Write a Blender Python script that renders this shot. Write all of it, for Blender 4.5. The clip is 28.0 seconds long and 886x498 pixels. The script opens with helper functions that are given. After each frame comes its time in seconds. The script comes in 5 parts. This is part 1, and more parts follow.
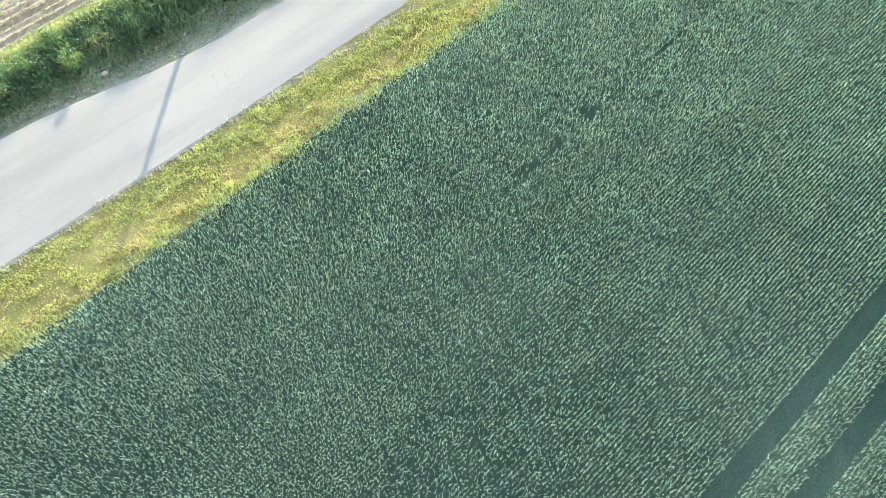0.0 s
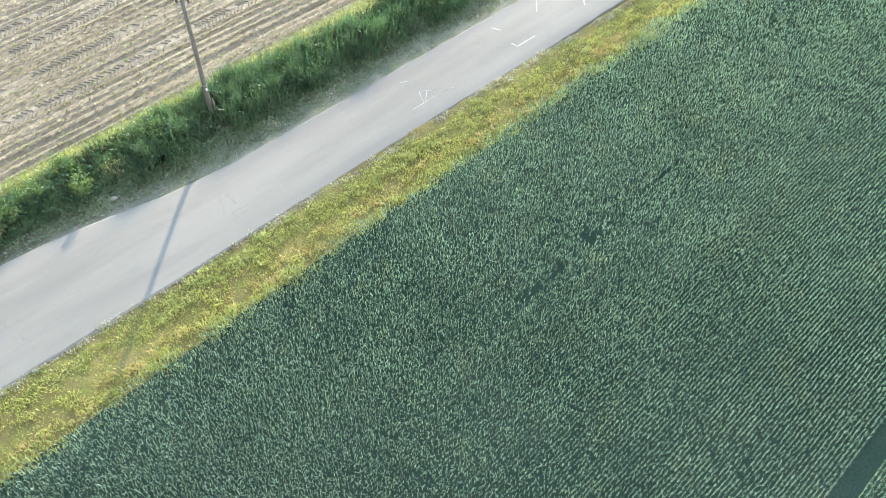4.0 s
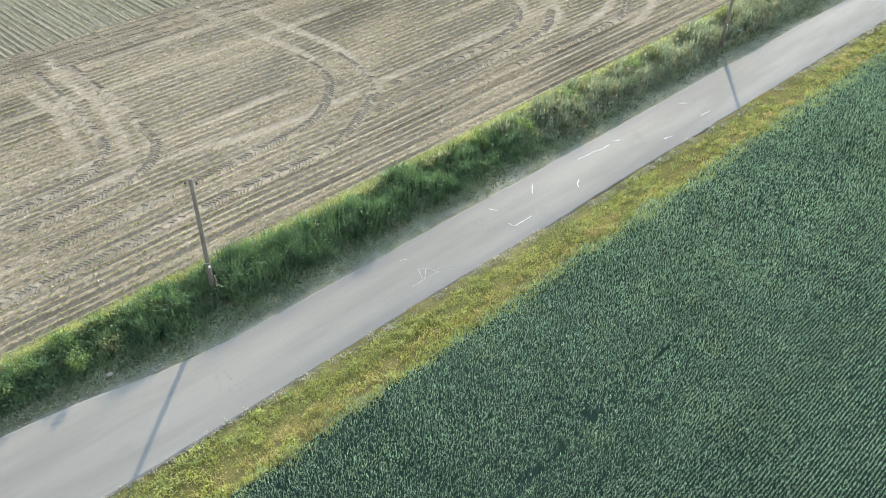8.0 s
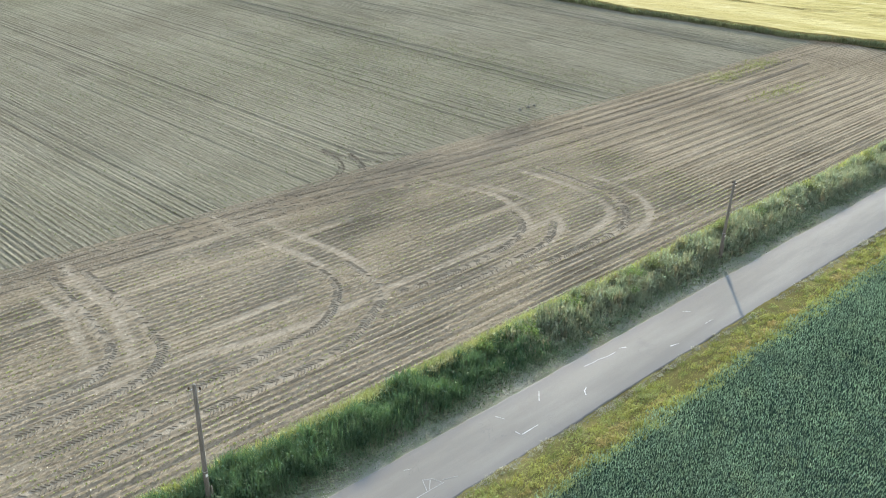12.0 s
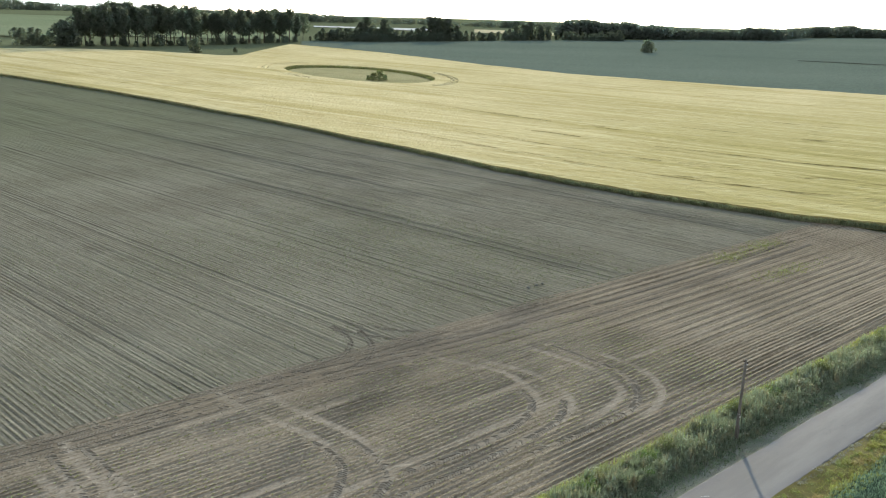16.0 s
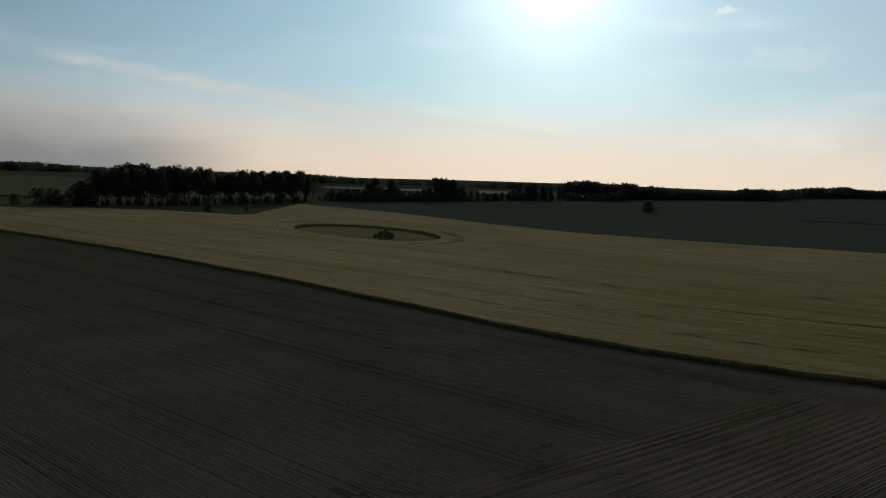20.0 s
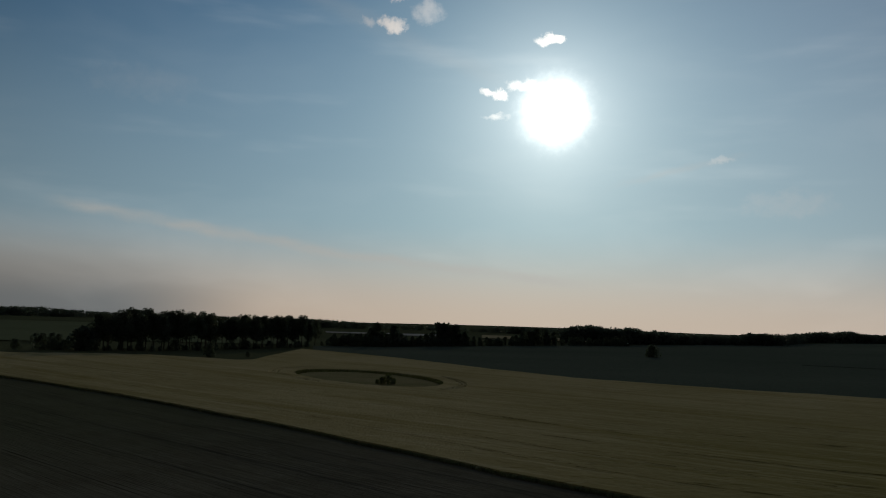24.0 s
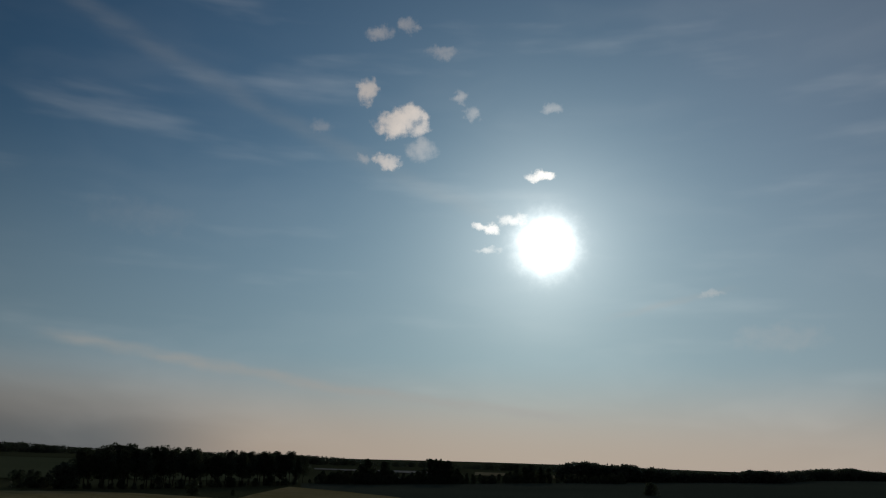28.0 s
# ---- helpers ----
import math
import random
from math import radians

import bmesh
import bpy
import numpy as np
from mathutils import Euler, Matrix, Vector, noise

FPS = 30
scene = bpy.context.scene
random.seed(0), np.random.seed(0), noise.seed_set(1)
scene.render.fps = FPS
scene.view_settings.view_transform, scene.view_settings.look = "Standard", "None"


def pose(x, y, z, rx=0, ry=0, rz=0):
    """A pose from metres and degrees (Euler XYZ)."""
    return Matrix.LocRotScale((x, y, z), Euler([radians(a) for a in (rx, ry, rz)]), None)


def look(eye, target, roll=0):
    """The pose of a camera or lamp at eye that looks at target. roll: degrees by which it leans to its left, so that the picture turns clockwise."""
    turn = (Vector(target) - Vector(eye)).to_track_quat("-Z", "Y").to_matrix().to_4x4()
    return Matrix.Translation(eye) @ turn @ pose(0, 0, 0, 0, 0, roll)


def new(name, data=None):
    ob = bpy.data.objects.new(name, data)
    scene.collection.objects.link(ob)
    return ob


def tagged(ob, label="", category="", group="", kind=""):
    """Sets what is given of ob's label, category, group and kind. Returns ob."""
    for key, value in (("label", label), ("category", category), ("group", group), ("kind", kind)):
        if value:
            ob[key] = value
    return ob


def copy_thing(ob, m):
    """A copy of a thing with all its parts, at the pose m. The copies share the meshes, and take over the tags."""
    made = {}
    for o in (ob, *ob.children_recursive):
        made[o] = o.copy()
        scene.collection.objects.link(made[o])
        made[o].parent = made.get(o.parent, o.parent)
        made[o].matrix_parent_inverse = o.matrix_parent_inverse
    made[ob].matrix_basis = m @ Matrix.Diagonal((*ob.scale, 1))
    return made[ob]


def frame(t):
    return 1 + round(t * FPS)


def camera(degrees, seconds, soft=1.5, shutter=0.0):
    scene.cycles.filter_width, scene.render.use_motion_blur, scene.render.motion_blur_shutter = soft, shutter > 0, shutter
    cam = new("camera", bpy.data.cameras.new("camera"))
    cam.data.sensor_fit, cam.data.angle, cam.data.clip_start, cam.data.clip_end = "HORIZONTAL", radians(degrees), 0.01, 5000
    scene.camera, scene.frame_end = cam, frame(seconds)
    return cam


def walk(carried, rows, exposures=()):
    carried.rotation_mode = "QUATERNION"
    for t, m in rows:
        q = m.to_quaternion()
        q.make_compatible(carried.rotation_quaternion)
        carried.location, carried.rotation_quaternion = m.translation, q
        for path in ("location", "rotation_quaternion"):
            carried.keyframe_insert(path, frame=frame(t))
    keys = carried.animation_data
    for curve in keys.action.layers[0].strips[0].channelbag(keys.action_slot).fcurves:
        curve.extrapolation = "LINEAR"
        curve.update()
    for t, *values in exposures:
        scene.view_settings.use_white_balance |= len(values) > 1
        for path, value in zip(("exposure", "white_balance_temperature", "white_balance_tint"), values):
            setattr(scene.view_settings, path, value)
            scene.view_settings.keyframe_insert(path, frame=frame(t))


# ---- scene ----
cam = camera(55.41, 28.0, soft=1.1)

# A drone hangs 31 m over the ground and only tilts up: seconds, heading, tilt, lean in degrees.
EYE = 31.0
TURNS = [
    (0, 5.15, -61.53, 3.28), (0.5, 5.10, -60.66, 3.19), (1, 4.99, -59.66, 3.14), (1.5, 4.76, -58.69, 2.99),
    (2, 4.52, -57.72, 2.83), (2.5, 4.33, -56.67, 2.70), (3, 4.18, -55.50, 2.60), (3.5, 4.09, -54.37, 2.53),
    (5.5, 3.85, -49.06, 2.38), (6, 3.69, -47.63, 2.24), (6.5, 3.57, -46.30, 2.19), (7, 3.47, -44.70, 2.15),
    (7.5, 3.45, -42.96, 2.15), (8, 3.45, -41.23, 2.19), (8.5, 3.40, -39.46, 2.20), (9, 3.29, -37.66, 2.18),
    (9.5, 3.15, -35.90, 2.11), (10, 3.00, -34.06, 2.04), (10.5, 2.84, -32.31, 2.00), (11, 2.68, -30.60, 1.94),
    (11.5, 2.54, -28.98, 1.92), (12, 2.38, -27.31, 1.91), (12.5, 2.19, -25.66, 1.91), (14.5, 1.53, -19.68, 1.85),
    (15, 1.45, -18.14, 1.81), (15.5, 1.38, -16.66, 1.84), (16, 1.31, -15.36, 1.89), (16.5, 1.22, -13.99, 1.87),
    (17, 1.13, -12.64, 1.86), (17.5, 1.03, -11.31, 1.89), (18, 0.94, -9.97, 1.88), (18.5, 0.84, -8.67, 1.85),
    (19, 0.75, -7.40, 1.85), (19.5, 0.66, -6.07, 1.87), (20, 0.58, -4.77, 1.89), (20.5, 0.50, -3.54, 1.89),
    (21, 0.43, -2.26, 1.91), (21.5, 0.36, -0.95, 1.91), (22, 0.30, 0.34, 1.87), (22.5, 0.24, 1.60, 1.88),
    (24.5, 0.05, 6.12, 1.84), (25, 0.02, 7.24, 1.83), (25.5, 0.02, 8.36, 1.83), (26, 0.04, 9.44, 1.82),
    (26.5, 0.10, 10.56, 1.80), (27, 0.18, 11.68, 1.83), (27.5, 0.25, 12.85, 1.90), (28, 0.31, 14.02, 1.92),
]
EXPOSURES = [(0, 2.61, 6900, 10), (3, 2.4, 6850, 10), (8, 1.87, 6950, 10), (12, 1.63, 6850, 10), (15, 1.14, 6800, 10), (17, 0.5, 6950, 10), (18, -0.36, 7050, 10), (19, -1.35, 7100, 10),
             (20, -2.68, 7000, 10), (21, -3.0, 6950, 10), (22, -3.12, 7000, 10), (25, -3.46, 6850, 10), (28, -3.66, 6800, 10)]
walk(cam, [(t, pose(0, 0, EYE, 90 + tilt, 0, -head) @ pose(0, 0, 0, 0, 0, lean)) for t, head, tilt, lean in TURNS], EXPOSURES)

rng = np.random.default_rng(7)

# ---------------------------------------------------------------- light
SUN_AZ, SUN_EL = 7.5, 14.4          # degrees, clockwise from +y and over the horizon


def heading(az, el):
    a, e = radians(az), radians(el)
    return Vector((math.sin(a) * math.cos(e), math.cos(a) * math.cos(e), math.sin(e)))


SUN_WAY = heading(SUN_AZ, SUN_EL)
sun = new("sun", bpy.data.lights.new("sun", "SUN"))
sun.data.energy, sun.data.angle, sun.data.color = 3.7, radians(0.8), (1.0, 0.87, 0.68)
sun.matrix_world = look(SUN_WAY * 100, (0, 0, 0))


class Nodes:
    """Short hand for building a node tree."""

    def __init__(self, tree):
        self.tree = tree
        tree.nodes.clear()

    def add(self, kind, **settings):
        n = self.tree.nodes.new(kind)
        for k, v in settings.items():
            if k == "operation":
                n.operation = v
            elif k == "blend":
                n.blend_type = v
            elif k == "data":
                n.data_type = v
        return n

    def put(self, socket, value):
        if isinstance(value, bpy.types.NodeSocket):
            self.tree.links.new(value, socket)
        elif value is not None:
            socket.default_value = value

    def math(self, op, a, b=None, c=None, clamp=False):
        n = self.add("ShaderNodeMath", operation=op)
        n.use_clamp = clamp
        for i, v in enumerate((a, b, c)):
            self.put(n.inputs[i], v)
        return n.outputs[0]

    def vmath(self, op, a, b=None, out=0):
        n = self.add("ShaderNodeVectorMath", operation=op)
        self.put(n.inputs[0], a)
        self.put(n.inputs[1], b)
        return n.outputs[out]

    def mix(self, fac, a, b, blend="MIX"):
        n = self.add("ShaderNodeMix", data="RGBA", blend=blend)
        n.clamp_factor = True
        self.put(n.inputs[0], fac)
        self.put(n.inputs[6], rgba(a))
        self.put(n.inputs[7], rgba(b))
        return n.outputs[2]

    def noise(self, vector, scale, detail=4.0, rough=0.55, out=0):
        n = self.add("ShaderNodeTexNoise")
        self.put(n.inputs["Vector"], vector)
        n.inputs["Scale"].default_value, n.inputs["Detail"].default_value, n.inputs["Roughness"].default_value = scale, detail, rough
        return n.outputs[out]

    def mapping(self, vector, scale=(1, 1, 1), turn=0.0):
        n = self.add("ShaderNodeMapping")
        self.put(n.inputs["Vector"], vector)
        n.inputs["Scale"].default_value, n.inputs["Rotation"].default_value = scale, (0, 0, radians(turn))
        return n.outputs[0]

    def smooth(self, v, lo, hi, to_lo=0.0, to_hi=1.0):
        n = self.add("ShaderNodeMapRange")
        n.interpolation_type = "SMOOTHSTEP"
        self.put(n.inputs[0], v)
        for i, x in enumerate((lo, hi, to_lo, to_hi)):
            n.inputs[1 + i].default_value = x
        return n.outputs[0]

    def bump(self, height, strength, distance):
        n = self.add("ShaderNodeBump")
        n.inputs["Strength"].default_value, n.inputs["Distance"].default_value = strength, distance
        self.put(n.inputs["Height"], height)
        return n.outputs[0]


def rgba(c):
    return (*c, 1.0) if isinstance(c, tuple) and len(c) == 3 else c


def build_sky():
    """Evening sky: physical sky, bright haze round the sun, thin streaks and a few small fair-weather clouds."""
    world = bpy.data.worlds.new("evening_sky")
    scene.world = world
    world.use_nodes = True
    n = Nodes(world.node_tree)
    sky = n.add("ShaderNodeTexSky")
    sky.sky_type, sky.sun_disc = "NISHITA", False
    sky.sun_elevation, sky.sun_rotation = radians(SUN_EL), radians(SUN_AZ)
    sky.air_density, sky.dust_density, sky.ozone_density = 1.0, 0.3, 3.0
    way = n.vmath("NORMALIZE", n.add("ShaderNodeTexCoord").outputs["Generated"])
    sep = n.add("ShaderNodeSeparateXYZ")
    n.put(sep.inputs[0], way)
    deg = 180 / math.pi
    az = n.math("MULTIPLY", n.math("ARCTAN2", sep.outputs[0], sep.outputs[1]), deg)
    el = n.math("MULTIPLY", n.math("ARCSINE", sep.outputs[2]), deg)
    off = n.math("MULTIPLY", n.math("ARCCOSINE", n.math("MINIMUM", n.vmath("DOT_PRODUCT", way, tuple(SUN_WAY), 1), 0.9999999)), deg)
    flat = n.add("ShaderNodeCombineXYZ")
    n.put(flat.inputs[0], az)
    n.put(flat.inputs[1], el)
    flat = flat.outputs[0]

    # the physical sky, greyed towards the horizon by evening haze
    base = n.mix(1.0, sky.outputs[0], (SKY_TINT[0], SKY_TINT[1], SKY_TINT[2]), "MULTIPLY")
    haze = n.smooth(el, 23.0, 0.0)
    base = n.mix(n.math("MULTIPLY", haze, 0.75), base, HAZE)
    base = n.mix(n.math("MULTIPLY", n.smooth(el, 7.0, 0.0), 0.85), base, PINK)
    bank = n.math("MULTIPLY", n.smooth(el, 5.0, 0.5), n.smooth(az, -10.0, -22.0))
    base = n.mix(n.math("MULTIPLY", bank, 0.9), base, BANK)
    streak = n.noise(n.mapping(flat, (0.06, 0.32, 1), -7), 1.0, 4.0, 0.5)
    streak = n.math("MULTIPLY", n.smooth(streak, 0.52, 0.8), n.smooth(el, 1.0, 4.0))
    base = n.mix(n.math("MULTIPLY", streak, 0.06), base, VEIL)
    # thin sheets of cirrus, drawn out and bent
    bent = n.vmath("ADD", flat, n.vmath("MULTIPLY", n.vmath("SUBTRACT", n.noise(n.mapping(flat, (0.06, 0.12, 1)), 1.0, 3.0, out=1), (0.5, 0.5, 0.5)), (14.0, 7.0, 0.0)))
    sheet = n.smooth(n.noise(n.mapping(bent, (0.05, 0.16, 1), 9), 1.0, 4.0, 0.5), 0.45, 0.75)
    sheet = n.math("MULTIPLY", sheet, n.math("ADD", n.smooth(el, 16.0, 5.0, 0.3, 1.0), n.smooth(az, 8.0, 20.0, 0.0, 0.2)))
    base = n.mix(n.math("MULTIPLY", sheet, 0.05), base, VEIL)

    base = n.mix(n.math("MULTIPLY", n.smooth(az, 8.0, 28.0, 0.0, 0.045), n.smooth(off, 70.0, 40.0)), base, VEIL)

    # away from the sun the dome is paler and greyer
    base = n.mix(n.smooth(off, 45.0, 110.0, 0.0, 0.7), base, (4.4, 4.4, 4.6))

    # the side of the evening sun is the brighter half
    lit = n.add("ShaderNodeVectorMath", operation="SCALE")
    n.put(lit.inputs[0], base)
    n.put(lit.inputs["Scale"], n.smooth(off, 70.0, 12.0, 1.0, 3.7))
    base = lit.outputs[0]
    high = n.add("ShaderNodeVectorMath", operation="SCALE")
    n.put(high.inputs[0], base)
    n.put(high.inputs["Scale"], n.smooth(el, 6.0, 24.0, 1.0, 1.3))
    base = high.outputs[0]

    # thin bright veil lines
    def line(mask_from, mask_to, a0, e0, slope, width, amount, under):
        mid = n.math("ADD", n.math("MULTIPLY", n.math("SUBTRACT", az, a0), slope), e0)
        wob = n.math("MULTIPLY", n.math("SUBTRACT", n.noise(flat, 0.35, 4.0), 0.5), 0.9)
        d = n.math("ABSOLUTE", n.math("ADD", n.math("SUBTRACT", el, mid), wob))
        m = n.smooth(d, width, 0.0)
        m = n.math("MULTIPLY", m, n.math("MULTIPLY", n.smooth(az, mask_from - 2, mask_from + 1.5), n.smooth(az, mask_to + 2, mask_to - 1.5)))
        torn = n.smooth(n.noise(n.mapping(flat, (0.2, 0.9, 1)), 1.0, 4.0), 0.3, 0.65, 0.45, 1.0)
        return n.mix(n.math("MULTIPLY", n.math("MULTIPLY", m, torn), amount), under, VEIL)

    base = line(-24.0, -2.0, -10.0, 4.9, -0.13, 0.6, 0.6, base)
    base = line(-1.0, 9.0, 0.0, 3.8, -0.10, 0.5, 0.6, base)
    base = line(12.5, 19.0, 18.0, 10.9, 0.22, 0.4, 0.22, base)
    base = line(-30.0, 4.0, -6.0, 20.0, -0.36, 1.1, 0.10, base)

    # small cumulus: azimuth, elevation, half width, half height, density
    puffs = [(-3.6, 22.3, 1.3, 0.85, 1.0), (-2.6, 22.75, 1.35, 0.85, 1.0), (-1.8, 22.1, 0.9, 0.55, 0.8), (-4.4, 22.0, 0.7, 0.45, 0.7), (-5.6, 24.4, 0.75, 0.85, 0.8), (1.25, 24.2, 0.6, 0.5, 0.5), (2.1, 23.2, 0.6, 0.5, 0.38),
             (-4.0, 19.8, 0.9, 0.5, 0.75), (-1.6, 20.7, 1.1, 0.8, 0.45), (-5.6, 19.8, 0.5, 0.4, 0.4), (-5.0, 28.1, 1.0, 0.4, 0.5),
             (-2.8, 28.7, 0.8, 0.5, 0.5), (-0.2, 27.1, 1.1, 0.4, 0.4), (-8.7, 21.8, 0.8, 0.45, 0.25), (7.9, 23.5, 0.7, 0.35, 0.35),
             (7.2, 19.0, 1.0, 0.35, 0.9), (3.4, 15.55, 0.9, 0.35, 0.8), (5.1, 16.2, 1.1, 0.4, 0.7), (3.4, 14.0, 0.9, 0.3, 0.5),
             (18.4, 11.1, 0.8, 0.25, 0.3), (22.3, 8.1, 2.8, 0.9, 0.2), (-20.0, 14.7, 3.6, 1.2, 0.07)]
    wild = n.noise(flat, 0.95, 6.0, 0.62, out=1)
    shifted = n.vmath("ADD", flat, n.vmath("MULTIPLY", n.vmath("SUBTRACT", wild, (0.5, 0.5, 0.5)), (2.0, 1.5, 0.0)))
    wild = n.noise(flat, 3.2, 5.0, 0.65, out=1)
    shifted = n.vmath("ADD", shifted, n.vmath("MULTIPLY", n.vmath("SUBTRACT", wild, (0.5, 0.5, 0.5)), (0.2, 0.18, 0.0)))
    sh = n.add("ShaderNodeSeparateXYZ")
    n.put(sh.inputs[0], shifted)
    ragged = n.math("MULTIPLY", n.math("SUBTRACT", n.noise(flat, 1.1, 4.0, 0.6), 0.5), 2.6)
    cover = None
    for a, e, w, h, much in puffs:
        dx = n.math("DIVIDE", n.math("SUBTRACT", sh.outputs[0], a), w)
        dy = n.math("DIVIDE", n.math("SUBTRACT", sh.outputs[1], e), h)
        r = n.math("ADD", n.math("ADD", n.math("MULTIPLY", dx, dx), n.math("MULTIPLY", dy, dy)), ragged)
        soft = n.smooth(r, 1.5, -0.1 if much > 0.7 else -0.9, 0.0, much)
        cover = soft if cover is None else n.math("MAXIMUM", cover, soft)
    fleck = n.smooth(n.noise(flat, 2.2, 5.0, 0.6), 0.15, 0.6, 0.8, 1.0)
    cloud = n.mix(n.smooth(off, 16.0, 3.0), CLOUD_FAR, CLOUD_NEAR)
    base = n.mix(n.math("MULTIPLY", cover, fleck), base, cloud)

    # bright haze round the sun
    torn = n.math("MULTIPLY", off, n.math("ADD", n.math("MULTIPLY", n.noise(flat, 0.9, 5.0, 0.65), 0.5), 0.75))
    core = n.math("MULTIPLY", n.math("POWER", 2.718, n.math("MULTIPLY", n.math("POWER", n.math("DIVIDE", torn, 1.4), 2.0), -1.0)), 395.0)
    ring = n.math("MULTIPLY", n.math("POWER", 2.718, n.math("DIVIDE", off, -3.6)), 72.0)
    wide = n.math("MULTIPLY", n.math("POWER", 2.718, n.math("DIVIDE", off, -11.0)), 19.5)
    total = n.math("ADD", core, ring)
    blue = n.add("ShaderNodeVectorMath", operation="SCALE")
    n.put(blue.inputs[0], (0.88, 0.97, 1.01))
    n.put(blue.inputs["Scale"], wide)
    col = n.add("ShaderNodeVectorMath", operation="SCALE")
    n.put(col.inputs[0], (0.96, 0.99, 0.985))
    n.put(col.inputs["Scale"], total)
    summed = n.vmath("ADD", n.vmath("ADD", base, blue.outputs[0]), col.outputs[0])
    bg = n.add("ShaderNodeBackground")
    n.put(bg.inputs[0], summed)
    bg.inputs[1].default_value = SKY_STRENGTH
    out = n.add("ShaderNodeOutputWorld")
    n.put(out.inputs[0], bg.outputs[0])


SKY_STRENGTH = 0.09
SKY_TINT = (0.47, 0.84, 1.0)
HAZE = (8.6, 12.2, 15.0)
PINK = (15.2, 12.0, 9.6)
BANK = (4.5, 5.3, 5.9)
VEIL = (42.0, 42.0, 41.0)
CLOUD_FAR = (66.0, 59.5, 56.0)
CLOUD_NEAR = (150.0, 145.0, 140.0)
build_sky()

# ---------------------------------------------------------------- materials


def surface(name, paint):
    m = bpy.data.materials.new(name)
    m.use_nodes = True
    n = Nodes(m.node_tree)
    out = n.add("ShaderNodeOutputMaterial")
    n.put(out.inputs[0], paint(n))
    return m


def coat(n, colour, rough=0.9, normal=None, gloss=0.3, sheen=0.0, metal=0.0):
    b = n.add("ShaderNodeBsdfPrincipled")
    n.put(b.inputs["Base Color"], rgba(colour))
    n.put(b.inputs["Roughness"], rough)
    b.inputs["Specular IOR Level"].default_value = gloss
    b.inputs["Metallic"].default_value = metal
    b.inputs["Sheen Weight"].default_value = sheen
    n.put(b.inputs["Normal"], normal)
    return b.outputs[0]


def here(n):
    return n.add("ShaderNodeTexCoord").outputs["Object"]


def island(n):
    return n.add("ShaderNodeNewGeometry").outputs["Random Per Island"]


def leafy(name, dark, light, dry=None, dry_share=0.1, lets=0.35, patch=0.15, glow=None, rough=0.55, stretch=(1, 1, 1), own_share=0.45):
    """Thin leaves: each one of its own shade, in patches, letting some light through."""

    def paint(n):
        own = island(n)
        field = n.smooth(n.noise(n.mapping(here(n), stretch), patch, 4.0, 0.6), 0.3, 0.7)
        c = n.mix(n.math("ADD", n.math("MULTIPLY", own, own_share), n.math("MULTIPLY", field, 1 - own_share)), dark, light)
        if dry:
            pick = n.math("FRACT", n.math("MULTIPLY", own, 17.3))
            spot = n.smooth(n.noise(n.mapping(here(n), (stretch[0], stretch[1], 0)), patch * 1.7, 4.0, 0.65), 0.5, 0.72, 0.0, dry_share * 3)
            c = n.mix(n.math("MULTIPLY", spot, n.math("ADD", n.math("MULTIPLY", pick, 0.6), 0.4)), c, dry)
        t = n.add("ShaderNodeBsdfTranslucent")
        n.put(t.inputs[0], n.mix(1.0, c, glow or (1.1, 1.25, 0.5), "MULTIPLY"))
        m = n.add("ShaderNodeMixShader")
        m.inputs[0].default_value = lets
        n.put(m.inputs[1], coat(n, c, rough, gloss=0.15))
        n.put(m.inputs[2], t.outputs[0])
        return m.outputs[0]

    return surface(name, paint)


def earthy(name, dark, light, green=None, green_share=0.0, scale=1.0, stretch=(1, 1, 1), bump=0.03, rough=0.95):
    def paint(n):
        p = n.mapping(here(n), stretch)
        big = n.noise(p, 0.09 * scale, 4.0)
        mid = n.noise(p, 0.9 * scale, 5.0, 0.6)
        fine = n.noise(here(n), 11.0 * scale, 4.0, 0.7)
        c = n.mix(n.smooth(big, 0.3, 0.7), dark, light)
        c = n.mix(n.smooth(mid, 0.35, 0.7, 0.0, 0.6), c, n.mix(0.5, c, light))
        c = n.mix(n.smooth(fine, 0.35, 0.72, 0.55, 0.0), c, tuple(x * 0.55 for x in dark))
        if green:
            g = n.math("MULTIPLY", n.smooth(n.noise(p, 0.5 * scale, 4.0), 0.45, 0.7), n.smooth(fine, 0.4, 0.6))
            c = n.mix(n.math("MULTIPLY", g, green_share), c, green)
        return coat(n, c, rough, n.bump(fine, 0.8, bump), 0.0)

    return surface(name, paint)


